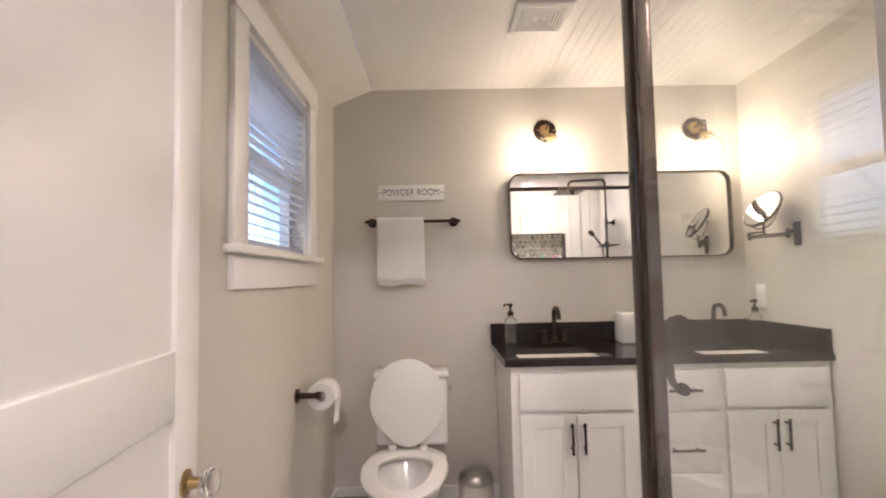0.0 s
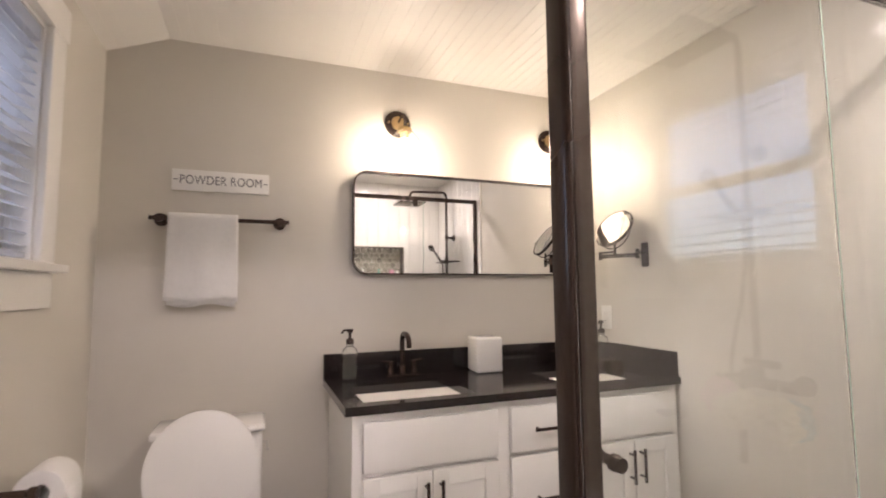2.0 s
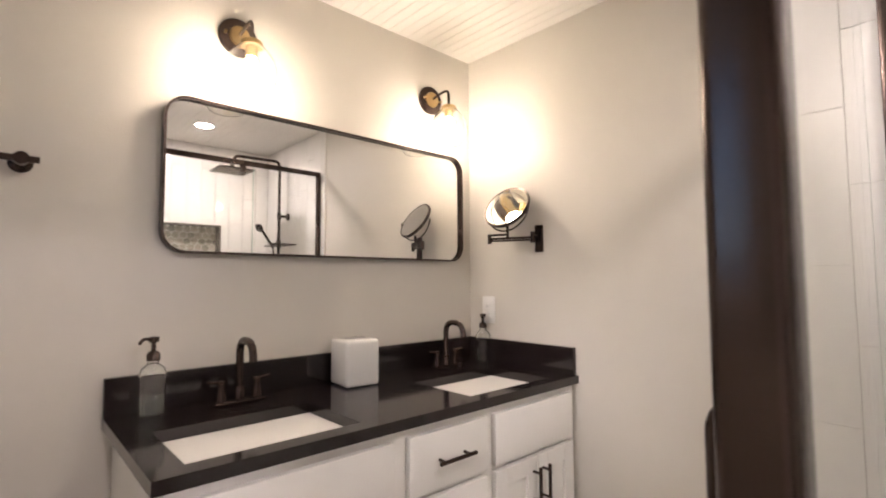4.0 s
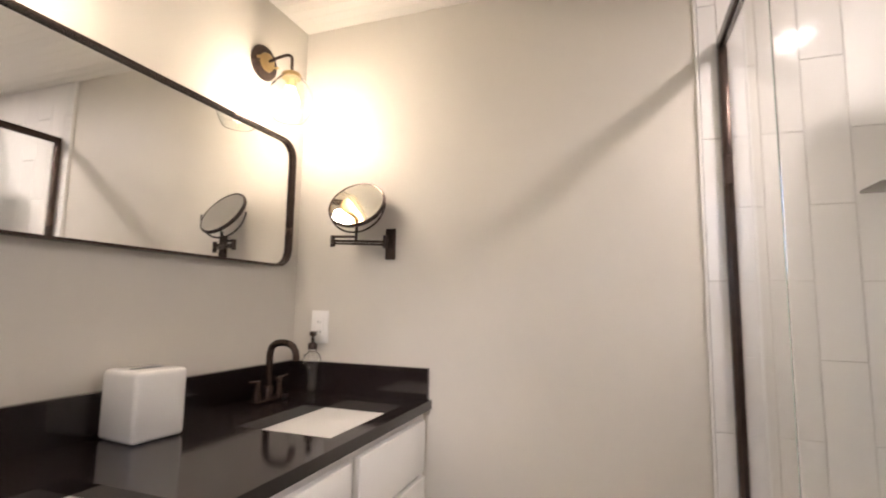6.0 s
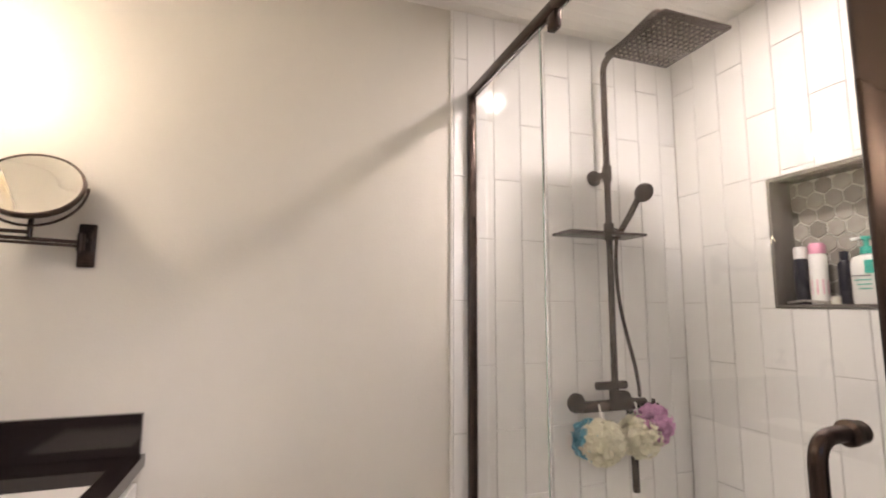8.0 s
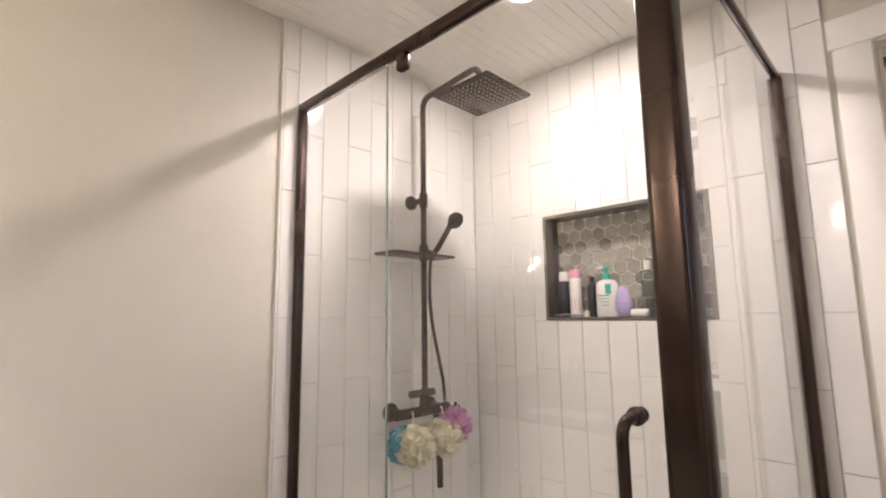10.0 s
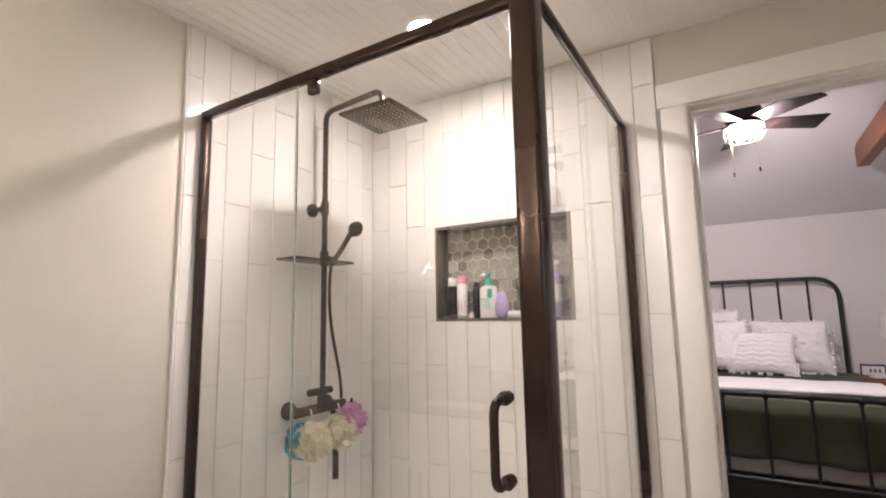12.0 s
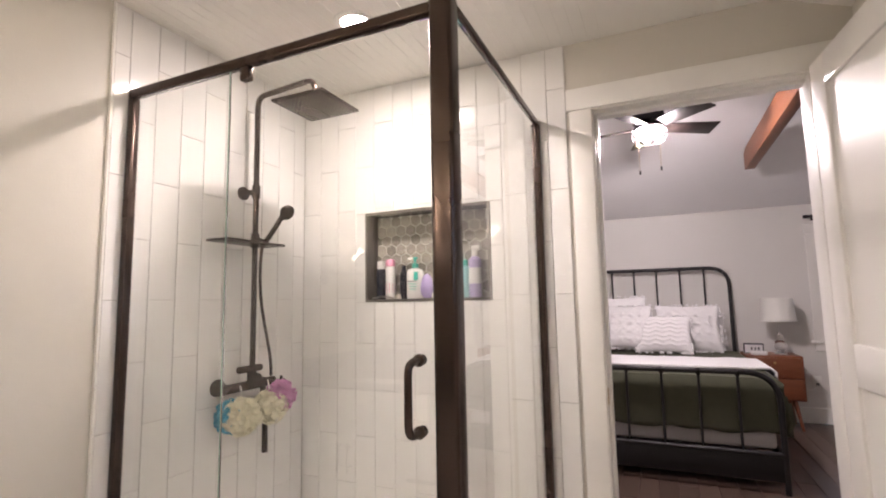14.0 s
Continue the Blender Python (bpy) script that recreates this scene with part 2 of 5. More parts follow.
# beadboard ceiling: boards with grooves, flat part and the slope over the window wall
c = bmesh.new()
bx(c, CX, XR + TH, YD - 0.01, YV + TH, CZ + 0.0022, CZ + 0.1)
x = CX
while x < XR:
    x1 = min(x + 0.048, XR + 0.01)
    bx(c, x + 0.0011, x1 - 0.0011, YD - 0.009, YV + 0.02, CZ, CZ + 0.003)
    x += 0.048
tilt = math.atan2(CZ - 2.213, CX - XL)
mm = Matrix.Translation((CX, 0, CZ)) @ Matrix.Rotation(-tilt, 4, "Y")
for k in range(6):
    b0 = len(c.verts)
    bx(c, -0.048 * (k + 1) + 0.0011, -0.048 * k - 0.0011, YD - 0.009, YV + 0.02, 0, 0.003)
    c.verts.ensure_lookup_table()
    for v in c.verts[b0:]:
        v.co = mm @ v.co
b0 = len(c.verts)
bx(c, -0.34, 0, YD - 0.009, YV + 0.02, 0.0022, 0.06)
c.verts.ensure_lookup_table()
for v in c.verts[b0:]:
    v.co = mm @ v.co
struct("ceiling", c, CEIL, "white semi-gloss beadboard ceiling with a sloped edge")
# bedroom shell
struct("wall_bedroom_far", bx(bx(bx(box(BX0, BW0, BY - TH, BY, 0, 2.6), BW1, BX1, BY - TH, BY, 0, 2.6), BW0, BW1, BY - TH, BY, 0, BWZ0), BW0, BW1, BY - TH, BY, BWZ1, 2.6), WALLB, "pale grey bedroom wall with a window opening")
struct("wall_bedroom_west", box(BX0 - TH, BX0, BY - TH, S0, 0, 3.6), WALLB, "pale grey bedroom side wall")
struct("wall_bedroom_east", box(BX1, BX1 + TH, BY - TH, S0, 0, 3.6), WALLB, "pale grey bedroom side wall")
c = bmesh.new()
slope = 0.35
q = [c.verts.new(p) for p in ((BX0 - TH, BY - TH, 2.17 - slope * TH), (BX1 + TH, BY - TH, 2.17 - slope * TH), (BX1 + TH, S0, 2.17 + slope * (S0 - BY)), (BX0 - TH, S0, 2.17 + slope * (S0 - BY)))]
f = c.faces.new(q)
ex = bmesh.ops.extrude_face_region(c, geom=[f])
for v in ex["geom"]:
    if isinstance(v, bmesh.types.BMVert):
        v.co.z += 0.1
struct("ceiling_bedroom", c, CEILB, "white vaulted bedroom ceiling")
struct("floor", box(XL - TH, XR + TH, S0, YV + TH, -0.1, -0.004), GROUT, "bathroom floor base")
floor_b = struct("floor_bedroom", box(BX0 - TH, BX1 + TH, BY - TH, S0, -0.1, -0.012), WOODF, "dark brown wood plank bedroom floor")
ground = struct("ground", box(-60, 60, -60, 60, -0.6, -0.5), GRASS, "grassy yard outside the house")

# ---- doorway ----
dc = thing("door_1", "white painted door frame and open panelled door with a glass knob", "door", (DX0, YD, 0), kind="structure")
part("jamb", box(DX1, DX1 + 0.02, S0 - 0.004, YD - 0.004, 0, DZ + 0.02, bev=0.002), TRIM, dc)
part("jamb", box(DX0 - 0.02, DX0, S0 - 0.004, YD - 0.004, 0, DZ + 0.02, bev=0.002), TRIM, dc)
part("head_jamb", box(DX0, DX1, S0 - 0.004, YD - 0.004, DZ, DZ + 0.02, bev=0.002), TRIM, dc)
part("door_stop", box(DX1 - 0.012, DX1, S0 + 0.02, S0 + 0.07, 0, DZ, bev=0.002), TRIM, dc)
part("door_stop", box(DX0, DX1 - 0.012, S0 + 0.02, S0 + 0.07, DZ - 0.012, DZ, bev=0.002), TRIM, dc)
part("casing", box(DX1 + 0.004, DX1 + 0.089, S1, YD + 0.008, 0, DZ + 0.008, bev=0.003), TRIM, dc)
part("casing", box(DX0 - 0.095, DX0 - 0.008, S1, YD + 0.008, 0, DZ + 0.008, bev=0.003), TRIM, dc)
part("head_casing", box(DX0 - 0.10, DX1 + 0.10, S1, YD + 0.011, DZ + 0.008, DZ + 0.098, bev=0.003), TRIM, dc)
part("casing", box(DX1 + 0.004, DX1 + 0.089, S0 - 0.018, S0, 0, DZ + 0.008, bev=0.003), TRIM, dc)
part("casing", box(DX0 - 0.095, DX0 - 0.008, S0 - 0.018, S0, 0, DZ + 0.008, bev=0.003), TRIM, dc)
part("strike_plate", box(DX1 - 0.002, DX1 + 0.001, S0 + 0.08, S0 + 0.105, 0.86, 0.92), BRASS, dc)
# leaf, swung against the window wall
ang = radians(5.0)
LM = Matrix.Translation((DX0 + 0.002, YD + 0.015, 0)) @ Matrix.Rotation(ang, 4, "Z")
leaf = new("door_leaf")
leaf.parent = dc
leaf.matrix_parent_inverse = dc.matrix_world.inverted()
leaf.matrix_basis = LM


def leaf_part(name, bm, material, label=""):
    ob = link(name, bm, material, True)
    ob.parent = leaf
    return tagged(ob, label)


LW, LT = 0.735, 0.036
leaf_part("stile", box(-LT, 0, 0, 0.105, 0.01, 2.02, bev=0.003), TRIM)
leaf_part("stile", box(-LT, 0, LW - 0.105, LW, 0.01, 2.02, bev=0.003), TRIM)
for z0, z1 in ((0.01, 0.22), (0.985, 1.11), (1.92, 2.02)):
    leaf_part("rail", box(-LT, 0, 0.105, LW - 0.105, z0, z1, bev=0.003), TRIM)
for z0, z1 in ((0.22, 0.985), (1.11, 1.92)):
    leaf_part("panel", box(-LT + 0.010, -0.010, 0.105, LW - 0.105, z0, z1), TRIM)
KM = Matrix.Translation((0, LW - 0.06, 0.85)) @ Matrix.Rotation(radians(90), 4, "Y")
leaf_part("knob_rose", lathe([(0, 0), (0.026, 0), (0.026, 0.004), (0.012, 0.008), (0.010, 0.03), (0, 0.03)], 24, m=KM), BRASS, "brass knob rose")
leaf_part("door_knob", lathe([(0, 0.028), (0.014, 0.028), (0.027, 0.038), (0.029, 0.048), (0.022, 0.06), (0, 0.064)], 12, m=KM), CRYSTAL, "faceted clear glass door knob")

# ---- baseboards ----
struct("baseboard_north", box(XL, 0.735, YV - 0.016, YV, 0, 0.13, bev=0.003), TRIM, "white painted baseboard")
struct("baseboard_west", box(XL, XL + 0.016, 3.4, YV - 0.016, 0, 0.13, bev=0.003), TRIM, "white painted baseboard")
struct("baseboard_east", box(XR - 0.016, XR, 3.68, 4.55, 0, 0.13, bev=0.003), TRIM, "white painted baseboard")
struct("baseboard_bedroom", box(BX0, BX1, BY, BY + 0.018, 0, 0.15, bev=0.004), TRIM, "white painted bedroom baseboard")


# ---- windows ----
def window(name, label, m, wide, z0, z1, slats, tiltdeg, casing_h, apron):
    """A cased window with blinds; local x along the wall, local y into the room, wall face at y 0."""
    e = thing(name, label, "window", kind="structure")
    e.matrix_world = m

    def p(n, bm, material, label=""):
        ob = link(n, bm, material, True)
        ob.parent = e
        return tagged(ob, label)
    cw = 0.095
    p("casing", box(-cw, 0.004, 0, 0.02, z0, z1, bev=0.002), TRIM)
    p("casing", box(wide - 0.004, wide + cw, 0, 0.02, z0, z1, bev=0.002), TRIM)
    p("head_casing", box(-cw - 0.01, wide + cw + 0.01, 0, 0.024, z1, z1 + casing_h, bev=0.002), TRIM)
    p("window_sill", box(-cw - 0.025, wide + cw + 0.025, -0.06, 0.05, z0 - 0.024, z0, bev=0.004), TRIM)
    p("apron", box(-cw, wide + cw, 0, 0.018, z0 - apron, z0 - 0.025, bev=0.002), TRIM)
    for a, b in ((0, 0.012), (wide - 0.012, wide)):
        p("reveal", box(a, b, -TH, -0.001, z0, z1), TRIM)
    p("reveal", box(0.012, wide - 0.012, -TH, -0.001, z1 - 0.012, z1), TRIM)
    zm = z0 + (z1 - z0) * 0.47
    for (a, b, yy) in ((z0, zm + 0.02, -0.085), (zm - 0.02, z1 - 0.012, -0.11)):
        s = box(0.012, 0.05, yy, yy + 0.022, a, b)
        bx(s, wide - 0.05, wide - 0.012, yy, yy + 0.022, a, b)
        bx(s, 0.05, wide - 0.05, yy, yy + 0.022, a, a + 0.04)
        bx(s, 0.05, wide - 0.05, yy, yy + 0.022, b - 0.04, b)
        p("sash", s, TRIM)
        g = p("pane", box(0.05, wide - 0.05, yy + 0.009, yy + 0.013, a + 0.04, b - 0.04), PANE)
        g.visible_shadow = False
    p("head_rail", box(0.016, wide - 0.016, -0.06, -0.006, z1 - 0.055, z1 - 0.013, bev=0.003), BLIND)
    p("bottom_rail", box(0.018, wide - 0.018, -0.056, -0.010, z0 + 0.012, z0 + 0.028, bev=0.003), BLIND)
    me = None
    n = slats
    for i in range(n):
        z = z0 + 0.05 + (z1 - 0.075 - z0 - 0.05) * i / (n - 1)
        if me is None:
            s0 = p("blind_slat", box(0.018, wide - 0.018, -0.024, 0.024, -0.0014, 0.0014), BLIND)
            me = s0.data
            ob = s0
        else:
            ob = new("blind_slat", me)
            ob.parent = e
        ob.matrix_basis = Matrix.Translation((0, -0.033, z)) @ Matrix.Rotation(radians(tiltdeg), 4, "X")
    for xx in (0.12, wide - 0.12):
        p("lift_cord", tube([(xx, -0.006, z0 + 0.02), (xx, -0.006, z1 - 0.03)], 0.001, 6), BLIND)
    return e


window("window_1", "white cased bathroom window with half open horizontal blinds", Matrix(((0, 1, 0, XL), (1, 0, 0, WY0), (0, 0, 1, 0), (0, 0, 0, 1))), WY1 - WY0, WZ0, WZ1, 17, -14, 0.10, 0.125)
window("window_2", "white cased bedroom window with closed blinds", Matrix.Translation((BW0, BY, 0)), BW1 - BW0, BWZ0, BWZ1, 24, -30, 0.09, 0.10)

# ---- vanity ----
VF = 4.552   # face of the cabinet carcass
van = thing("vanity_cabinet", "white shaker double vanity cabinet with dark bar pulls", "cabinet", (1.49, 4.8, 0))
b = box(0.735, XR - 0.005, VF, YV - 0.002, 0.10, 0.85, bev=0.002)
bx(b, 0.76, XR - 0.01, VF + 0.06, YV - 0.01, 0, 0.10)
part("body", b, CAB, van, smooth=False)


def shaker(x0, x1, z0, z1, rail):
    """A framed front with a sunk panel, 20 mm thick."""
    y0, y1 = VF - 0.022, VF - 0.001
    m = box(x0, x0 + rail, y0, y1, z0, z1, bev=0.0015, seg=1)
    bx(m, x1 - rail, x1, y0, y1, z0, z1, bev=0.0015, seg=1)
    bx(m, x0 + rail, x1 - rail, y0, y1, z0, z0 + rail, bev=0.0015, seg=1)
    bx(m, x0 + rail, x1 - rail, y0, y1, z1 - rail, z1, bev=0.0015, seg=1)
    bx(m, x0 + rail, x1 - rail, y0 + 0.010, y1, z0 + rail, z1 - rail)
    return m


def pull(x, z, vertical, parent, length=0.13):
    y = VF - 0.052
    h = length / 2
    d = Vector((0, 0, 1)) if vertical else Vector((1, 0, 0))
    c = Vector((x, y, z))
    m = tube([c - d * h, c + d * h], 0.006, 12)
    for s in (-0.7, 0.7):
        q = c + d * h * s
        tube([q, q + Vector((0, 0.031, 0))], 0.0045, 10, m)
    part("handle", m, BRONZE, parent, "dark bronze bar pull")


def slab(name, x0, x1, z0, z1):
    return part(name, box(x0, x1, VF - 0.022, VF - 0.001, z0, z1, bev=0.003), CAB, van)


slab("false_front", 0.770, 1.265, 0.660, 0.822)
slab("false_front", 1.665, 2.10, 0.660, 0.822)
for x0, x1, hx in ((0.770, 1.008, 0.984), (1.012, 1.265, 1.037), (1.665, 1.880, 1.856), (1.884, 2.10, 1.908)):
    d = part("cabinet_door", shaker(x0, x1, 0.125, 0.643, 0.055), CAB, van, smooth=False)
    pull(hx, 0.550, True, d)
for z0, z1 in ((0.660, 0.822), (0.400, 0.643), (0.125, 0.382)):
    d = slab("drawer", 1.318, 1.628, z0, z1)
    pull(1.474, (z0 + z1) / 2 if z1 > 0.8 else z1 - 0.15, False, d, 0.14)

SINKS = ((0.778, 1.195), (1.602, 2.015))
SY0, SY1 = 4.578, 4.862
ct = thing("countertop", "polished black granite vanity top with backsplash and undermount cut-outs", "countertop", (1.47, 4.8, 0.85))
m = bmesh.new()
xs = [0.708, SINKS[0][0], SINKS[0][1], SINKS[1][0], SINKS[1][1], XR - 0.001]
bx(m, 0.708, XR - 0.001, 4.525, SY0, 0.85, 0.88)
bx(m, 0.708, XR - 0.001, SY1, YV - 0.001, 0.85, 0.88)
for i in (0, 2, 4):
    bx(m, xs[i], xs[i + 1], SY0, SY1, 0.85, 0.88)
bmesh.ops.remove_doubles(m, verts=m.verts, dist=0.0001)
part("slab", m, GRANITE, ct, smooth=False)
part("backsplash", box(0.708, XR - 0.022, YV - 0.021, YV - 0.001, 0.8805, 0.985, bev=0.0015, seg=1), GRANITE, ct)
part("side_splash", box(XR - 0.021, XR - 0.001, 4.535, YV - 0.001, 0.8805, 0.985, bev=0.0015, seg=1), GRANITE, ct)


def sink(x0, x1):
    e = thing("sink", "white rectangular undermount porcelain basin set in black granite", "sink", ((x0 + x1) / 2, 4.785, 0.7), group="vanity sinks")
    m = bmesh.new()
    rings = []
    for off, z in ((-0.014, 0.849), (0.0, 0.848), (0.008, 0.80), (0.02, 0.74), (0.07, 0.715), (0.12, 0.712)):
        ring = []
        X0, X1, Y0, Y1 = x0 + off, x1 - off, SY0 + off, SY1 - off
        rad = 0.035
        for cx, cy, a0 in ((X1 - rad, Y1 - rad, 0), (X0 + rad, Y1 - rad, 90), (X0 + rad, Y0 + rad, 180), (X1 - rad, Y0 + rad, 270)):
            for k in range(6):
                a = radians(a0 + 18 * k)
                ring.append(m.verts.new((cx + rad * math.cos(a), cy + rad * math.sin(a), z)))
        rings.append(ring)
    for a, b2 in zip(rings, rings[1:]):
        for k in range(len(a)):
            m.faces.new((a[k], a[(k + 1) % len(a)], b2[(k + 1) % len(a)], b2[k]))
    m.faces.new(rings[-1])
    s = part("basin", m, PORC, e)
    md = s.modifiers.new("thick", "SOLIDIFY")
    md.thickness, md.offset = 0.008, -1
    part("drain", cyl((x0 + x1) / 2, 4.735, 0.712, 0.717, 0.022, bev=0.002), BRONZE, e, "dark bronze drain")


for s in SINKS:
    sink(*s)


def faucet(x):
    y = 5.005
    e = thing("faucet", "dark bronze gooseneck faucet with two lever handles on the granite", "faucet", (x, y, 0.88), group="vanity faucets")
    part("base_plate", box(x - 0.075, x + 0.075, y - 0.024, y + 0.024, 0.881, 0.893, bev=0.005), BRONZE, e)
    m = lathe([(0, 0.893), (0.018, 0.893), (0.016, 0.925), (0.012, 0.93), (0, 0.93)], 20, m=Matrix.Translation((x, y, 0)))
    tube(rounded([(x, y, 0.90), (x, y, 1.070), (x, y - 0.10, 1.070), (x, y - 0.105, 1.015)], 0.045, 8), 0.0115, 14, m)
    part("spout", m, BRONZE, e)
    for sx in (-1, 1):
        hx = x + sx * 0.052
        m = lathe([(0, 0.893), (0.017, 0.893), (0.015, 0.91), (0.011, 0.925), (0.013, 0.945), (0.008, 0.952), (0, 0.953)], 18, m=Matrix.Translation((hx, y, 0)))
        tube([(hx - sx * 0.005, y, 0.946), (hx + sx * 0.042, y, 0.951)], 0.005, 10, m)
        part("lever", m, BRONZE, e)


faucet(1.038)
faucet(1.893)


def soap(x, y):
    e = thing("soap_dispenser", "clear glass soap pump bottle with dark bronze pump on the countertop", "soap dispenser", (x, y, 0.88), group="soap dispensers")
    T = Matrix.Translation((x, y, 0.881))
    g = part("bottle", lathe([(0, 0), (0.031, 0), (0.033, 0.004), (0.033, 0.118), (0.029, 0.130), (0.014, 0.142), (0.014, 0.152), (0.011, 0.152), (0.011, 0.140), (0.026, 0.126), (0.030, 0.116), (0.030, 0.007), (0, 0.007)], 28, m=T), GLASS, e, "clear glass bottle")
    g.visible_shadow = False
    s = part("soap", lathe([(0, 0.008), (0.0293, 0.008), (0.0293, 0.062), (0, 0.062)], 28, m=T), SOAP, e, "pale clear liquid soap")
    s.visible_shadow = False
    p = lathe([(0, 0.150), (0.017, 0.150), (0.017, 0.168), (0.012, 0.174), (0.006, 0.176), (0.006, 0.198), (0.013, 0.200), (0.013, 0.214), (0, 0.216)], 20, m=T)
    c0 = T @ Vector((0, 0, 0.208))
    tube(rounded([c0, c0 + Vector((-0.03, -0.022, 0.004)), c0 + Vector((-0.04, -0.03, -0.008))], 0.008, 3), 0.0045, 10, p)
    part("pump", p, BRONZE, e, "dark bronze pump")


soap(0.810, 5.02)
soap(2.102, 4.985)

tb = thing("tissue_box_cover", "white ceramic cube tissue box cover on the black countertop", "tissue box", (1.436, 4.99, 0.88))
m = bmesh.new()
bx(m, -0.065, 0.065, -0.065, 0.065, 0, 0.160, bev=0.012, seg=3)
bmesh.ops.transform(m, matrix=Matrix.Translation((1.436, 4.992, 0.881)) @ Matrix.Rotation(radians(-5), 4, "Z"), verts=m.verts)
part("cover", m, PORC, tb)
m = lathe([(0, 0), (0.042, 0), (0.042, 0.002), (0, 0.002)], 24, sy=0.28, m=Matrix.Translation((1.436, 4.992, 1.0405)) @ Matrix.Rotation(radians(-5), 4, "Z"))
part("slot", m, DARKTXT, tb, "dark oval tissue slot")

# ---- mirror over the vanity ----
MX0, MX1, MZ0, MZ1 = 0.828, 2.062, 1.331, 1.808


def round_rect(x0, x1, z0, z1, rad, y, n=8):
    pts = []
    for cx, cz, a0 in ((x1 - rad, z1 - rad, 0), (x0 + rad, z1 - rad, 90), (x0 + rad, z0 + rad, 180), (x1 - rad, z0 + rad, 270)):
        for k in range(n + 1):
            a = radians(a0 + 90 * k / n)
            pts.append(Vector((cx + rad * math.cos(a), y, cz + rad * math.sin(a))))
    return pts


mi = thing("wall_mirror", "wide rounded rectangle mirror in thin dark metal frame on the wall", "mirror", (1.487, YV, 1.36))
m = bmesh.new()
loops = []
for ins, y in ((0.0, YV - 0.001), (0.0, YV - 0.034), (0.007, YV - 0.034), (0.007, YV - 0.010)):
    loops.append([m.verts.new(p) for p in round_rect(MX0 + ins, MX1 - ins, MZ0 + ins, MZ1 - ins, 0.068 - ins, y)])
for a, b2 in zip(loops, loops[1:]):
    for k in range(len(a)):
        m.faces.new((a[k], a[(k + 1) % len(a)], b2[(k + 1) % len(a)], b2[k]))
part("frame", m, BRONZE, mi, "thin dark bronze frame")
m = bmesh.new()
f = m.faces.new([m.verts.new(p) for p in round_rect(MX0 + 0.006, MX1 - 0.006, MZ0 + 0.006, MZ1 - 0.006, 0.062, YV - 0.018)])
ex = bmesh.ops.extrude_face_region(m, geom=[f])
for v in ex["geom"]:
    if isinstance(v, bmesh.types.BMVert):
        v.co.y += 0.005
part("glass", m, MIRROR, mi, "silvered mirror glass", smooth=False)


# ---- sconces ----
def sconce(x):
    z = 2.052
    e = thing("wall_sconce", "bronze and brass wall sconce with clear glass globe, lit", "wall lamp", (x, YV, z), group="vanity sconces")
    R = Matrix.Translation((x, YV, z)) @ Matrix.Rotation(radians(90), 4, "X")
    part("backplate", lathe([(0, 0.001), (0.062, 0.001), (0.064, 0.006), (0.060, 0.014), (0.040, 0.018), (0, 0.018)], 36, m=R), BRONZE, e, "round dark bronze backplate")
    part("brass_boss", lathe([(0, 0.018), (0.034, 0.018), (0.032, 0.026), (0.012, 0.030), (0, 0.030)], 28, m=R), BRASS, e, "aged brass centre boss")
    for sx in (-1, 1):
        part("screw", lathe([(0, 0.018), (0.005, 0.018), (0.005, 0.03), (0, 0.031)], 10, m=R @ Matrix.Translation((sx * 0.046, 0, 0))), BRASS, e, "brass screw")
    part("arm", tube(rounded([(x, YV - 0.02, z), (x, YV - 0.07, z + 0.012), (x, YV - 0.128, z + 0.015), (x, YV - 0.128, z - 0.065)], 0.03, 6), 0.0055, 10), BRONZE, e)
    C = Matrix.Translation((x, YV - 0.128, z - 0.065))
    part("socket", lathe([(0, 0.008), (0.03, 0.006), (0.034, 0), (0.034, -0.010), (0.018, -0.012), (0.018, -0.045), (0, -0.045)], 28, m=C), BRASS, e, "brass socket cup")
    sh = part("shade", lathe([(0.032, -0.006), (0.045, -0.018), (0.066, -0.045), (0.078, -0.080), (0.077, -0.112), (0.066, -0.142), (0.055, -0.158), (0.0535, -0.157), (0.064, -0.141), (0.0755, -0.112), (0.0765, -0.080), (0.0645, -0.046), (0.044, -0.020), (0.032, -0.009)], 40, m=C), GLASS, e, "clear glass globe shade")
    sh.visible_shadow = False
    part("bulb", lathe([(0, -0.045), (0.013, -0.045), (0.015, -0.055), (0.028, -0.082), (0.030, -0.100), (0.022, -0.120), (0, -0.130)], 24, m=C), BULB, e, "glowing warm bulb")


sconce(1.042)
sconce(1.886)

# ---- magnifying mirror ----
mg = thing("magnifying_mirror", "round bronze swing arm magnifying mirror tilted up on the wall", "mirror", (XR, 4.694, 1.37))
m = box(XR - 0.012, XR - 0.0005, 4.674, 4.714, 1.360, 1.474, bev=0.004)
tube([(XR - 0.012, 4.694, 1.428), (XR - 0.05, 4.694, 1.428)], 0.008, 12, m)
part("wall_plate", m, BRONZE, mg)
m = tube([(XR - 0.05, 4.694, 1.398), (XR - 0.05, 4.694, 1.443)], 0.009, 14)
tube([(XR - 0.05, 4.694, 1.420), (XR - 0.125, 4.862, 1.420)], 0.005, 10, m)
tube([(XR - 0.05, 4.694, 1.410), (XR - 0.125, 4.862, 1.410)], 0.004, 10, m)
tube([(XR - 0.125, 4.862, 1.398), (XR - 0.125, 4.862, 1.438)], 0.009, 14, m)
tube([(XR - 0.125, 4.862, 1.434), (XR - 0.105, 4.780, 1.434)], 0.005, 10, m)
tube([(XR - 0.105, 4.780, 1.423), (XR - 0.105, 4.780, 1.474)], 0.006, 12, m)
part("swing_arm", m, BRONZE, mg)
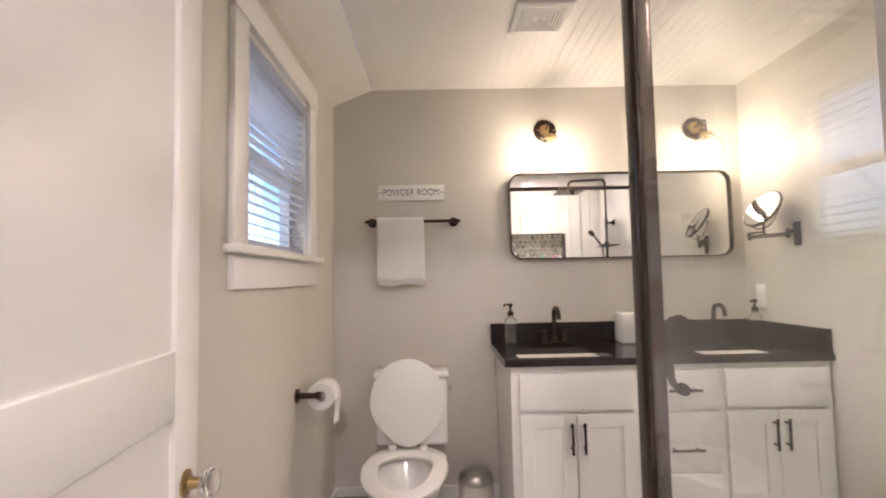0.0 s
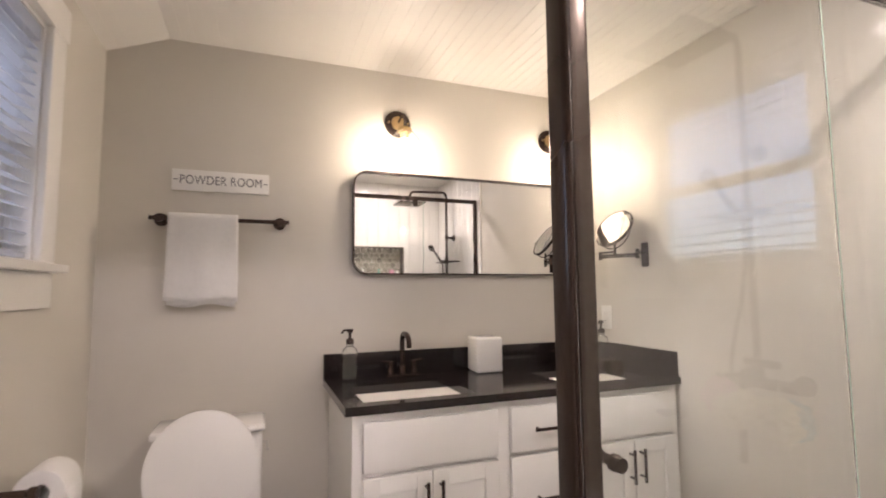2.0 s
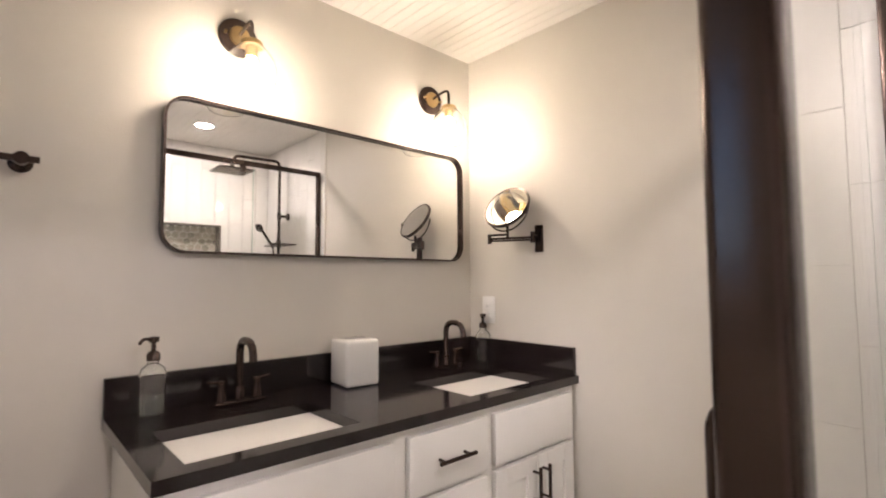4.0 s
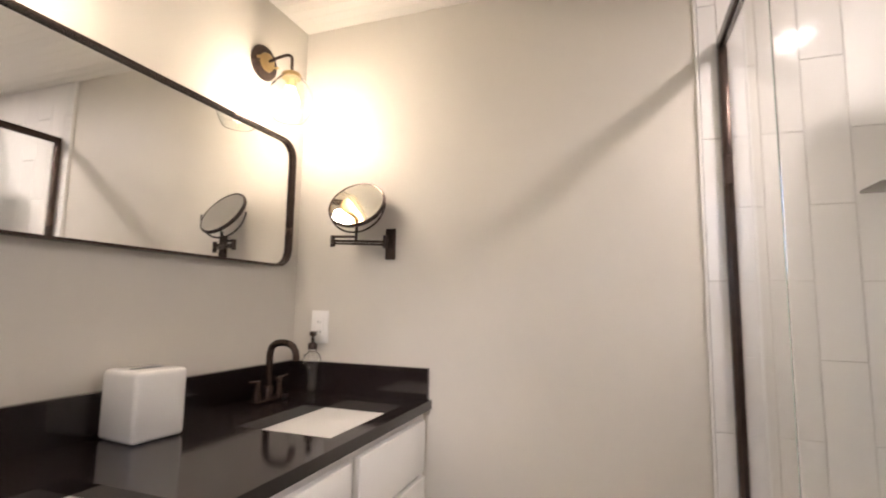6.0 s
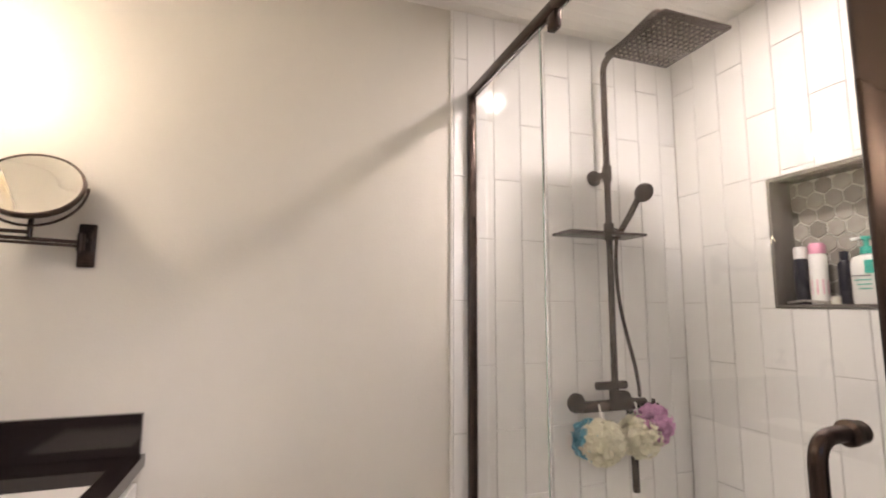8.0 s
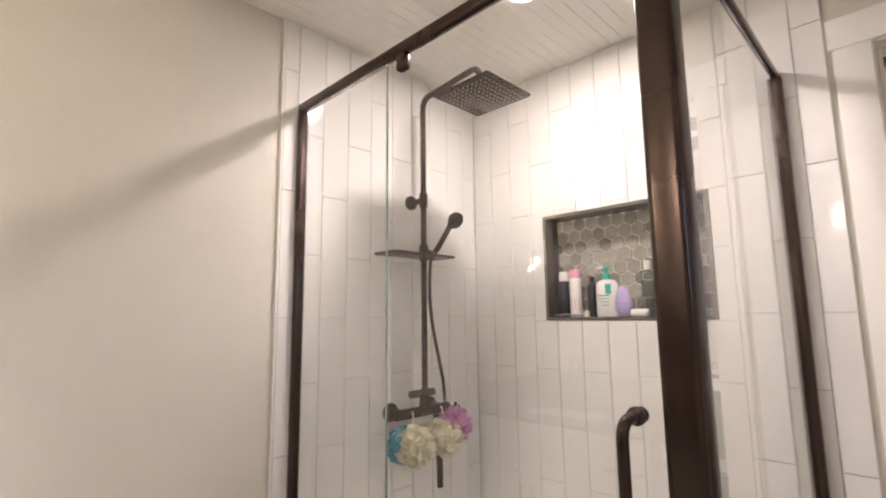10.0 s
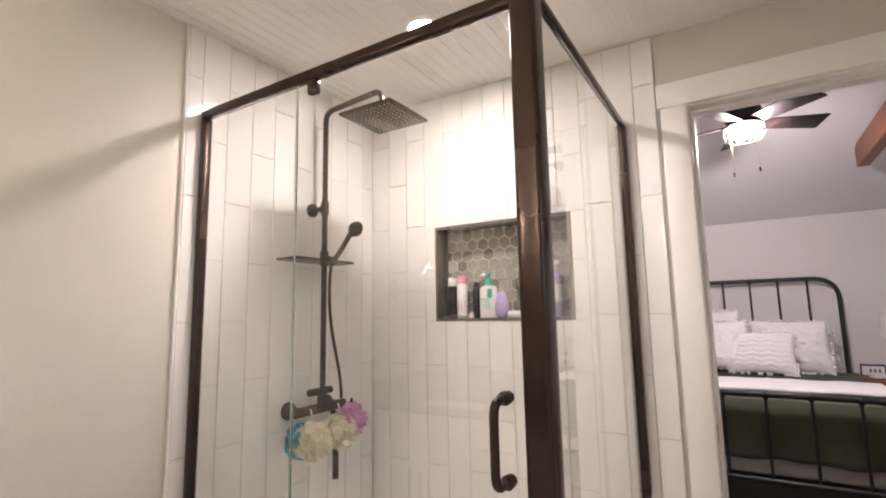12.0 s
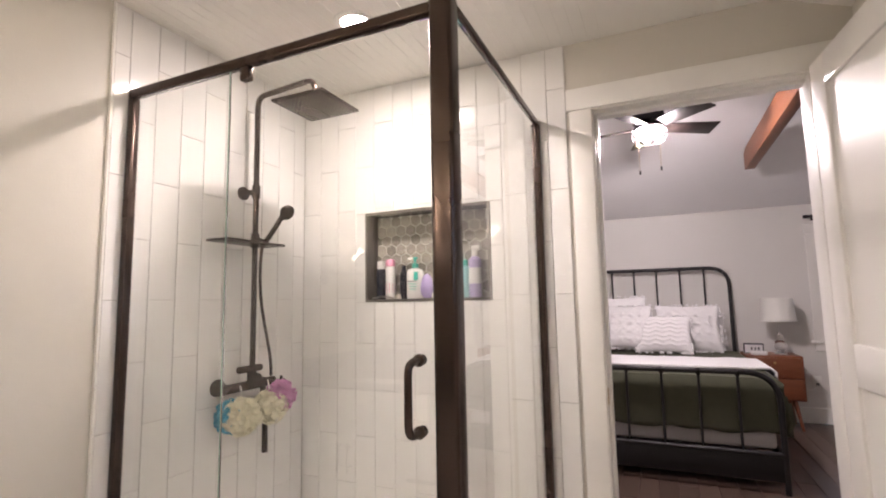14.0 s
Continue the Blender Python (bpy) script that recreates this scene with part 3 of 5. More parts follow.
MC = Vector((XR - 0.105, 4.782, 1.548))
nrm = Vector((-0.80, -0.10, 0.52)).normalized()
Q = Matrix.Translation(MC) @ nrm.to_track_quat("Z", "Y").to_matrix().to_4x4()
m = lathe([(0.095, 0.006), (0.102, 0.008), (0.105, 0.0), (0.102, -0.008), (0.095, -0.010), (0, -0.012)], 48, m=Q)
part("rim", m, BRONZE, mg)
part("mirror_glass", lathe([(0, 0.0032), (0.04, 0.0038), (0.096, 0.0062), (0.096, -0.004), (0, -0.004)], 48, m=Q), MIRROR, mg, "convex silvered glass")
pts = []
for k in range(25):
    a = math.pi * (1 + k / 24)
    pts.append(MC + Vector((0.012 * math.sin(a), 0.112 * math.cos(a), 0.10 * math.sin(a))))
part("yoke", tube(pts, 0.0035, 8), BRONZE, mg)

# ---- outlet, sign, towel bar, towel ----
def outlet(name, label, x, y, z, axis):
    e = thing(name, label, "outlet", (x, y, z))
    if axis == "x":
        part("plate", box(x - 0.006, x - 0.0005, y - 0.037, y + 0.037, z - 0.060, z + 0.060, bev=0.002), WHITEPL, e)
        part("insert", box(x - 0.009, x - 0.006, y - 0.017, y + 0.017, z - 0.034, z + 0.034, bev=0.001), WHITEPL, e)
        for dz in (-0.018, 0.018):
            for dy in (-0.006, 0.006):
                part("slot", box(x - 0.0096, x - 0.009, y + dy - 0.001, y + dy + 0.001, z + dz - 0.004, z + dz + 0.004), DARKTXT, e)
    else:
        part("plate", box(x - 0.037, x + 0.037, y + 0.0005, y + 0.006, z - 0.060, z + 0.060, bev=0.002), WHITEPL, e)
        part("insert", box(x - 0.017, x + 0.017, y + 0.006, y + 0.009, z - 0.034, z + 0.034, bev=0.001), WHITEPL, e)
        part("plug", box(x - 0.012, x + 0.012, y + 0.009, y + 0.03, z - 0.03, z - 0.006, bev=0.003), DARKTXT, e, "dark plug with cord")
    return e


outlet("wall_outlet", "white double wall outlet above the granite side splash", XR, 4.981, 1.112, "x")
outlet("bedroom_outlet", "white wall outlet with a plugged-in cord above the baseboard", -0.862, BY, 0.395, "y")

SGX0, SGX1, SGZ0, SGZ1 = 0.101, 0.470, 1.672, 1.758
sg = thing("wall_sign", "narrow white sign with grey letters reading POWDER ROOM", "sign", (0.295, YV, 1.70))
part("board", box(SGX0, SGX1, YV - 0.012, YV - 0.0005, SGZ0, SGZ1, bev=0.002), WHITEPL, sg)
cu = bpy.data.curves.new("lettering", "FONT")
cu.body, cu.size, cu.align_x, cu.align_y, cu.extrude, cu.space_character = "POWDER ROOM", 0.052, "CENTER", "CENTER", 0.0006, 1.06
tmp = bpy.data.objects.new("lettering", cu)
scene.collection.objects.link(tmp)
bpy.context.view_layer.update()
me = bpy.data.meshes.new_from_object(tmp.evaluated_get(bpy.context.evaluated_depsgraph_get()))
bpy.data.objects.remove(tmp)
me.materials.clear()
me.materials.append(DARKTXT)
tx = new("lettering", me)
wide = max(v.co.x for v in me.vertices) - min(v.co.x for v in me.vertices)
tx.parent = sg
tx.matrix_parent_inverse = sg.matrix_world.inverted()
tx.matrix_basis = Matrix.Translation((0.2855, YV - 0.0128, 1.715)) @ Matrix.Rotation(radians(90), 4, "X") @ Matrix.Diagonal((0.31 / wide, 1, 1, 1))
for xx in (0.114, 0.457):
    part("dash", box(xx - 0.008, xx + 0.008, YV - 0.0132, YV - 0.012, 1.713, 1.717), DARKTXT, sg)

BZ, BYY = 1.548, YV - 0.062
tbar = thing("towel_bar", "dark bronze towel bar with round posts on the wall", "towel bar", (0.29, YV, BZ))
part("bar", tube([(0.036, BYY, BZ), (0.552, BYY, BZ)], 0.0085, 14), BRONZE, tbar)
for xx in (0.070, 0.517):
    R = Matrix.Translation((xx, YV, BZ)) @ Matrix.Rotation(radians(90), 4, "X")
    part("post", lathe([(0, 0.0005), (0.026, 0.0005), (0.026, 0.006), (0.014, 0.010), (0.011, 0.05), (0.016, 0.054), (0.016, 0.072), (0, 0.074)], 24, m=R), BRONZE, tbar)


def draped(x0, x1, y, ztop, zf, zb, rad, th, seedv):
    """A folded cloth hung over a bar."""
    prof = [(y - rad, zf)]
    n = 14
    for k in range(1, n + 1):
        prof.append((y - rad, zf + (ztop - rad - zf) * k / n))
    for k in range(1, 8):
        a = math.pi - math.pi * k / 8
        prof.append((y + rad * math.cos(a), ztop - rad + rad * math.sin(a)))
    for k in range(n + 1):
        prof.append((y + rad, ztop - rad + (zb - ztop + rad) * k / n))
    m = bmesh.new()
    nx = 22
    g = []
    for i in range(nx + 1):
        u = i / nx
        row = []
        for (py, pz) in prof:
            d = max(0, (ztop - pz)) / (ztop - zf)
            wv = 0.006 * d * math.sin(u * 7 + seedv) + 0.004 * noise.noise(Vector((u * 4, pz * 9, seedv)))
            sag = 0.006 * math.sin(u * 9 + seedv) * d
            spread = (u - 0.5) * 0.05 * d * (x1 - x0)
            row.append(m.verts.new((x0 + (x1 - x0) * u + spread, py + (wv if py < y else -abs(wv) * 0.3), pz + sag)))
        g.append(row)
    for a, b2 in zip(g, g[1:]):
        for k in range(len(a) - 1):
            m.faces.new((a[k], a[k + 1], b2[k + 1], b2[k]))
    return m, th


tw = thing("hand_towel", "white folded terry towel hanging over the bronze bar", "towel", (0.23, BYY, 1.23))
for nm, a in (("outer_layer", (0.104, 0.354, BYY, BZ + 0.021, 1.222, 1.30, 0.019, 0.006, 1.0)), ("inner_layer", (0.112, 0.346, BYY, BZ + 0.0145, 1.206, 1.28, 0.0125, 0.005, 2.2))):
    m, th = draped(*a)
    o = part(nm, m, TOWEL, tw)
    md = o.modifiers.new("thick", "SOLIDIFY")
    md.thickness, md.offset = th, 0

# ---- toilet ----
TX = 0.268
to = thing("toilet", "white two-piece toilet with raised seat lid against the wall", "toilet", (TX, 4.7, 0))


def oval(n, cx, y0, y1, hw, z, m, nose=1.0):
    """An egg-shaped ring, blunt at the back."""
    out = []
    cy = y1 - hw * 0.95
    for k in range(n):
        a = 2 * math.pi * k / n
        c, s = math.cos(a), math.sin(a)
        yy = cy + (s * hw * 0.95 if s > 0 else s * (cy - y0))
        out.append(m.verts.new((cx + hw * c, yy, z)))
    return out


def loft(rings, m, cap0=True, cap1=True):
    for a, b2 in zip(rings, rings[1:]):
        for k in range(len(a)):
            m.faces.new((a[k], a[(k + 1) % len(a)], b2[(k + 1) % len(a)], b2[k]))
    if cap0:
        m.faces.new(rings[0][::-1])
    if cap1:
        m.faces.new(rings[-1])
    return m


m = bmesh.new()
rs = [oval(40, TX, y0, y1, hw, z, m) for y0, y1, hw, z in ((4.52, 4.99, 0.115, 0.0), (4.52, 4.99, 0.11, 0.05), (4.53, 4.98, 0.10, 0.14), (4.44, 4.96, 0.145, 0.26), (4.31, 4.93, 0.178, 0.34), (4.285, 4.92, 0.186, 0.385), (4.285, 4.92, 0.184, 0.396), (4.33, 4.80, 0.14, 0.396), (4.34, 4.79, 0.13, 0.37), (4.45, 4.74, 0.10, 0.27), (4.52, 4.70, 0.055, 0.20))]
part("bowl", loft(rs, m), PORC, to)
m = bmesh.new()
a0 = [oval(40, TX, y0, y1, hw, z, m) for y0, y1, hw, z in ((4.275, 4.80, 0.188, 0.400), (4.270, 4.80, 0.190, 0.412), (4.282, 4.80, 0.182, 0.420), (4.34, 4.735, 0.125, 0.420), (4.345, 4.73, 0.120, 0.412), (4.34, 4.735, 0.124, 0.400))]
loft(a0 + [a0[0]], m, False, False)
part("seat", m, WHITEPL, to)
m = bmesh.new()
rr = []
for off, y in ((0.012, 0), (0.0, 0.004), (0.0, 0.014), (0.010, 0.019)):
    ring = []
    for k in range(44):
        a = 2 * math.pi * k / 44
        c, s = math.cos(a), math.sin(a)
        hw = 0.184 - off
        zz = 0.640 + (s * (0.200 - off) if s > 0 else s * (0.215 - off))
        ww = hw * (1.0 if s > -0.2 else 1 - 0.32 * ((-s - 0.2) / 0.8) ** 2)
        lean = (zz - 0.43) * 0.10
        ring.append(m.verts.new((TX + ww * c, 4.812 + lean + y, zz)))
    rr.append(ring)
part("seat_lid", loft(rr, m), WHITEPL, to, "raised oval seat lid")
for sx in (-0.075, 0.075):
    part("hinge", box(TX + sx - 0.018, TX + sx + 0.018, 4.795, 4.835, 0.398, 0.436, bev=0.006), WHITEPL, to)
part("tank", box(0.100, 0.464, 4.90, YV - 0.015, 0.40, 0.736, bev=0.025, seg=4), PORC, to)
part("tank_lid", box(0.092, 0.472, 4.888, YV - 0.008, 0.738, 0.768, bev=0.010, seg=3), PORC, to)
part("flush_lever", tube([(0.466, 4.93, 0.69), (0.479, 4.93, 0.69), (0.481, 4.90, 0.685), (0.481, 4.865, 0.68)], 0.006, 10), STEEL, to, "steel flush lever")

# ---- toilet paper, bin, scale ----
tp = thing("toilet_paper_holder", "dark bronze wall holder with round base", "paper holder", (XL, 4.420, 0.775))
R = Matrix.Translation((XL, 4.390, 0.780)) @ Matrix.Rotation(radians(90), 4, "Y")
part("base", lathe([(0, 0.0005), (0.028, 0.0005), (0.028, 0.008), (0.013, 0.012), (0.011, 0.075), (0.016, 0.080), (0.016, 0.098), (0, 0.10)], 24, m=R), BRONZE, tp)
part("arm", tube([(XL + 0.088, 4.390, 0.780), (XL + 0.088, 4.565, 0.780)], 0.008, 12), BRONZE, tp)
rl = thing("toilet_roll", "white toilet paper roll with a hanging sheet", "toilet paper", (XL + 0.088, 4.490, 0.755))
R = Matrix.Translation((XL + 0.088, 4.425, 0.767)) @ Matrix.Rotation(radians(-90), 4, "X")
part("roll", lathe([(0.021, 0), (0.054, 0), (0.056, 0.003), (0.056, 0.107), (0.054, 0.11), (0.021, 0.11), (0.021, 0)], 40, m=R), PAPER, rl)
m = bmesh.new()
prev = None
for k in range(9):
    z = 0.767 - k * 0.014
    row = [m.verts.new((XL + 0.145 + 0.003 * math.sin(k * 0.7), yy, z - (0.012 * (yy - 4.425) / 0.11 if k == 8 else 0))) for yy in (4.428, 4.480, 4.532)]
    if prev:
        for i in range(2):
            m.faces.new((prev[i], prev[i + 1], row[i + 1], row[i]))
    prev = row
o = part("loose_sheet", m, PAPER, rl)
md = o.modifiers.new("thick", "SOLIDIFY")
md.thickness = 0.0012

bn = thing("pedal_bin", "small cream step bin with domed steel lid beside the vanity", "bin", (0.60, 4.93, 0))
T = Matrix.Translation((0.600, 4.95, 0))
part("body", lathe([(0, 0), (0.082, 0), (0.084, 0.012), (0.084, 0.215), (0, 0.215)], 36, m=T), CREAM, bn)
part("lid", lathe([(0.087, 0.205), (0.089, 0.222), (0.082, 0.246), (0.060, 0.265), (0.03, 0.274), (0, 0.277)], 36, m=T), STEEL, bn, "domed brushed steel lid")
part("pedal", box(0.585, 0.615, 4.83, 4.87, 0.008, 0.02, bev=0.004), STEEL, bn)
sc = thing("waste_basket", "low grey plastic basket on the floor beside the toilet", "basket", (-0.03, 4.9, 0))
m = box(-0.14, 0.06, 4.78, 4.98, 0.0, 0.14, bev=0.02)
part("body", m, mat("grey_plastic", (0.30, 0.29, 0.28), 0.5), sc)

# ---- ceiling vent and shower downlight ----
cv = thing("ceiling_vent", "square white louvred bathroom fan grille on the ceiling", "vent", (0.868, 4.345, CZ), )
VX, VY, VH = 0.868, 4.345, 0.115
part("frame", lathe([(VH * 1.414, -0.001), (VH * 1.414, -0.010), (VH * 1.30, -0.016), (VH * 1.10, -0.016), (VH * 1.08, -0.006), (0, -0.006)], 4, m=Matrix.Translation((VX, VY, CZ)) @ Matrix.Rotation(radians(45), 4, "Z")), WHITEPL, cv)
for k in range(6):
    r = VH * 1.05 * (1 - k / 6.3)
    part("louvre", lathe([(r, -0.0065), (r, -0.015), (r - 0.011, -0.017), (r - 0.014, -0.0065), (r, -0.0065)], 4, m=Matrix.Translation((VX, VY, CZ)) @ Matrix.Rotation(radians(45), 4, "Z")), WHITEPL, cv, smooth=False)
dl = thing("recessed_downlight", "round white recessed ceiling downlight, lit, over the shower", "ceiling light", (1.475, 3.215, CZ))
T = Matrix.Translation((1.475, 3.215, CZ))
part("trim_ring", lathe([(0.052, -0.003), (0.056, -0.006), (0.080, -0.004), (0.082, -0.0005), (0.052, -0.0005)], 40, m=T), WHITEPL, dl)
part("lens", lathe([(0, -0.0025), (0.052, -0.0025), (0.052, -0.0005), (0, -0.0005)], 40, m=T), DOWNL, dl, "glowing lens")

# ---- shower ----
PX = 0.945
PR = 0.922   # return panel, flush with the outer side of the post
pan = thing("shower_pan", "white shower base with raised curb", "shower base", (1.6, 3.1, 0))
part("base", box(PX - 0.03, XR - 0.012, YD + 0.002, YS + 0.05, 0.0, 0.045, bev=0.008), PORC, pan)
part("curb", box(PX - 0.05, XR - 0.012, YS - 0.05, YS + 0.052, 0.046, 0.11, bev=0.01), PORC, pan)
part("curb", box(PX - 0.05, PX + 0.05, YD + 0.002, YS - 0.051, 0.046, 0.11, bev=0.01), PORC, pan)

en = thing("shower_enclosure", "clear glass corner shower enclosure in dark bronze framing with hinged door", "shower enclosure", (1.6, YS, 0.11))
part("corner_post", box(PX - 0.030, PX + 0.030, YS - 0.030, YS + 0.030, 0.11, 2.012, bev=0.012, seg=4), BRONZE, en)
part("header", box(PX + 0.030, XR - 0.013, YS - 0.016, YS + 0.016, 1.974, 2.006, bev=0.006, seg=3), BRONZE, en)
part("side_rail", box(PR - 0.005, PR + 0.021, YD + 0.002, YS - 0.030, 1.978, 2.004, bev=0.005, seg=3), BRONZE, en)
part("wall_channel", box(XR - 0.040, XR - 0.0125, YS - 0.016, YS + 0.016, 0.11, 1.974, bev=0.004), BRONZE, en)
part("wall_channel", box(PR - 0.014, PR + 0.022, YD + 0.002, YD + 0.030, 0.11, 1.978, bev=0.004), BRONZE, en)
part("bottom_rail", box(PX + 0.030, XR - 0.040, YS - 0.012, YS + 0.012, 0.11, 0.135, bev=0.003), BRONZE, en)
part("bottom_rail", box(PR - 0.004, PR + 0.020, YD + 0.03, YS - 0.030, 0.11, 0.135, bev=0.003), BRONZE, en)
g = part("fixed_panel", box(1.663, XR - 0.038, YS - 0.004, YS + 0.004, 0.136, 1.973), GLASS, en, "clear fixed glass panel", smooth=False)
g0 = g
g.visible_shadow = False
g = part("side_panel", box(PR + 0.004, PR + 0.012, YD + 0.028, YS - 0.030, 0.136, 1.977), GLASS, en, "clear return glass panel", smooth=False)
g.visible_shadow = False
dr = part("glass_door", box(PX + 0.0305, 1.658, YS - 0.004, YS + 0.004, 0.145, 1.968), GLASS, en, "clear hinged glass door", smooth=False)
dr.visible_shadow = False
part("polished_edge", box(1.6605, 1.6625, YS - 0.004, YS + 0.004, 0.136, 1.973), EDGE, g0, "greenish polished glass edge", smooth=False)
part("polished_edge", box(1.6582, 1.6598, YS - 0.0038, YS + 0.0038, 0.146, 1.967), EDGE, dr, "greenish polished glass edge", smooth=False)
part("pivot_clip", box(1.578, 1.612, YS - 0.013, YS + 0.013, 1.931, 1.974, bev=0.003), BRONZE, en)
part("pivot_clip", box(1.578, 1.612, YS - 0.013, YS + 0.013, 0.136, 0.175, bev=0.003), BRONZE, en)
HX = 1.022
m = tube(rounded([(HX, YS + 0.004, 1.122), (HX, YS + 0.062, 1.122), (HX, YS + 0.062, 0.958), (HX, YS + 0.004, 0.958)], 0.03, 6), 0.0095, 14)
for z in (0.958, 1.122):
    lathe([(0, 0.004), (0.015, 0.004), (0.015, 0.011), (0.010, 0.014), (0, 0.014)], 18, m, Matrix.Translation((HX, YS, z)) @ Matrix.Rotation(radians(-90), 4, "X"))
    lathe([(0, 0.004), (0.013, 0.004), (0.013, 0.014), (0, 0.016)], 18, m, Matrix.Translation((HX, YS, z)) @ Matrix.Rotation(radians(90), 4, "X"))
part("door_handle", m, BRONZE, dr, "dark bronze D-shaped pull handle")

# shower set
RX, RY = XR - 0.085, 3.105
TS = XR - 0.012
st = thing("shower_set", "dark bronze exposed shower column with square rain head and hand shower", "shower", (TS, RY, 0.9))
part("riser", tube(rounded([(RX, RY, 0.92), (RX, RY, 2.165), (1.68, 3.19, 2.135), (1.673, 3.192, 2.055)], 0.05, 8), 0.0115, 14), BRONZE, st)
m = box(1.553, 1.791, 3.072, 3.306, 2.020, 2.030, bev=0.003)
lathe([(0, 2.030), (0.03, 2.030), (0.028, 2.042), (0.014, 2.046), (0.014, 2.070), (0, 2.070)], 20, m, Matrix.Translation((1.673, 3.190, 0)))
rh = part("rain_head", m, BRONZE, st, "square dark bronze rain shower head")
m = bmesh.new()
for i in range(11):
    for j in range(11):
        bx(m, 1.577 + i * 0.019 - 0.0025, 1.577 + i * 0.019 + 0.0025, 3.094 + j * 0.019 - 0.0025, 3.094 + j * 0.019 + 0.0025, 2.017, 2.020)
part("nozzles", m, mat("grey_rubber", (0.35, 0.32, 0.26), 0.6), rh, "pale rubber nozzles", smooth=False)
m = tube([(TS, RY + 0.004, 1.742), (RX, RY + 0.004, 1.742)], 0.009, 12)
lathe([(0, 0), (0.029, 0), (0.029, 0.008), (0.012, 0.014), (0.012, 0.05), (0, 0.05)], 24, m, Matrix.Translation((TS, RY + 0.004, 1.742)) @ Matrix.Rotation(radians(-90), 4, "Y"))
lathe([(0, 1.715), (0.017, 1.715), (0.017, 1.77), (0, 1.77)], 20, m, Matrix.Translation((RX, RY, 0)))
part("wall_bracket", m, BRONZE, st)
part("shelf", box(RX - 0.07, RX + 0.05, 2.998, 3.310, 1.510, 1.520, bev=0.004), BRONZE, st, "flat bronze shelf on the riser")
m = lathe([(0, 1.50), (0.018, 1.50), (0.018, 1.56), (0, 1.56)], 20, m=Matrix.Translation((RX, RY, 0)))
tube([(RX, RY, 1.535), (RX - 0.05, RY + 0.01, 1.525)], 0.010, 12, m)
part("slider", m, BRONZE, st)
m = tube([(RX - 0.045, RY + 0.005, 1.50), (RX - 0.085, RY - 0.02, 1.575), (RX - 0.125, RY - 0.030, 1.638)], 0.0105, 12)
hn = Vector((-0.75, 0.05, -0.45)).normalized()
lathe([(0, -0.02), (0.018, -0.018), (0.032, 0), (0.033, 0.012), (0.028, 0.018), (0, 0.018)], 24, m, Matrix.Translation((RX - 0.135, RY - 0.035, 1.648)) @ hn.to_track_quat("Z", "Y").to_matrix().to_4x4())
part("hand_shower", m, BRONZE, st, "bronze hand shower in its holder")
hp = []
P0, P1, P2, P3 = Vector((RX - 0.045, RY + 0.005, 1.50)), Vector((RX - 0.02, RY + 0.02, 1.25)), Vector((RX - 0.05, RY - 0.06, 1.1)), Vector((RX - 0.02, RY - 0.085, 0.96))
for k in range(25):
    t = k / 24
    hp.append((1 - t) ** 3 * P0 + 3 * t * (1 - t) ** 2 * P1 + 3 * t * t * (1 - t) * P2 + t ** 3 * P3)
part("hose", tube(hp, 0.0065, 10), BRONZE, st, "ribbed metal hose")
m = tube([(RX, 2.985, 0.932), (RX, 3.245, 0.932)], 0.019, 18)
for yy in (3.015, 3.215):
    lathe([(0, 0), (0.034, 0), (0.034, 0.008), (0.018, 0.016), (0.016, 0.07), (0, 0.07)], 24, m, Matrix.Translation((TS, yy, 0.932)) @ Matrix.Rotation(radians(-90), 4, "Y"))
lathe([(0, 0.93), (0.02, 0.93), (0.02, 0.98), (0.012, 0.985), (0, 0.985)], 20, m, Matrix.Translation((RX, RY, 0)))
part("valve_body", m, BRONZE, st)
m = tube([(RX - 0.01, 3.070, 1.000), (RX - 0.01, 3.185, 1.000)], 0.014, 14)
tube([(RX, RY, 0.97), (RX - 0.01, RY, 1.000)], 0.012, 12, m)
part("diverter_handle", m, BRONZE, st)
m = tube([(RX - 0.02, 3.00, 0.930), (RX - 0.05, 2.99, 0.935)], 0.008, 12)
tube([(RX - 0.05, 2.97, 0.935), (RX - 0.05, 3.01, 0.935)], 0.006, 10, m)
tube([(RX - 0.05, 2.99, 0.915), (RX - 0.05, 2.99, 0.955)], 0.006, 10, m)
part("lever", m, BRONZE, st)
part("tub_spout", tube([(RX - 0.015, 3.06, 0.915), (RX - 0.03, 3.06, 0.78), (RX - 0.03, 3.058, 0.655)], 0.012, 12), BRONZE, st)


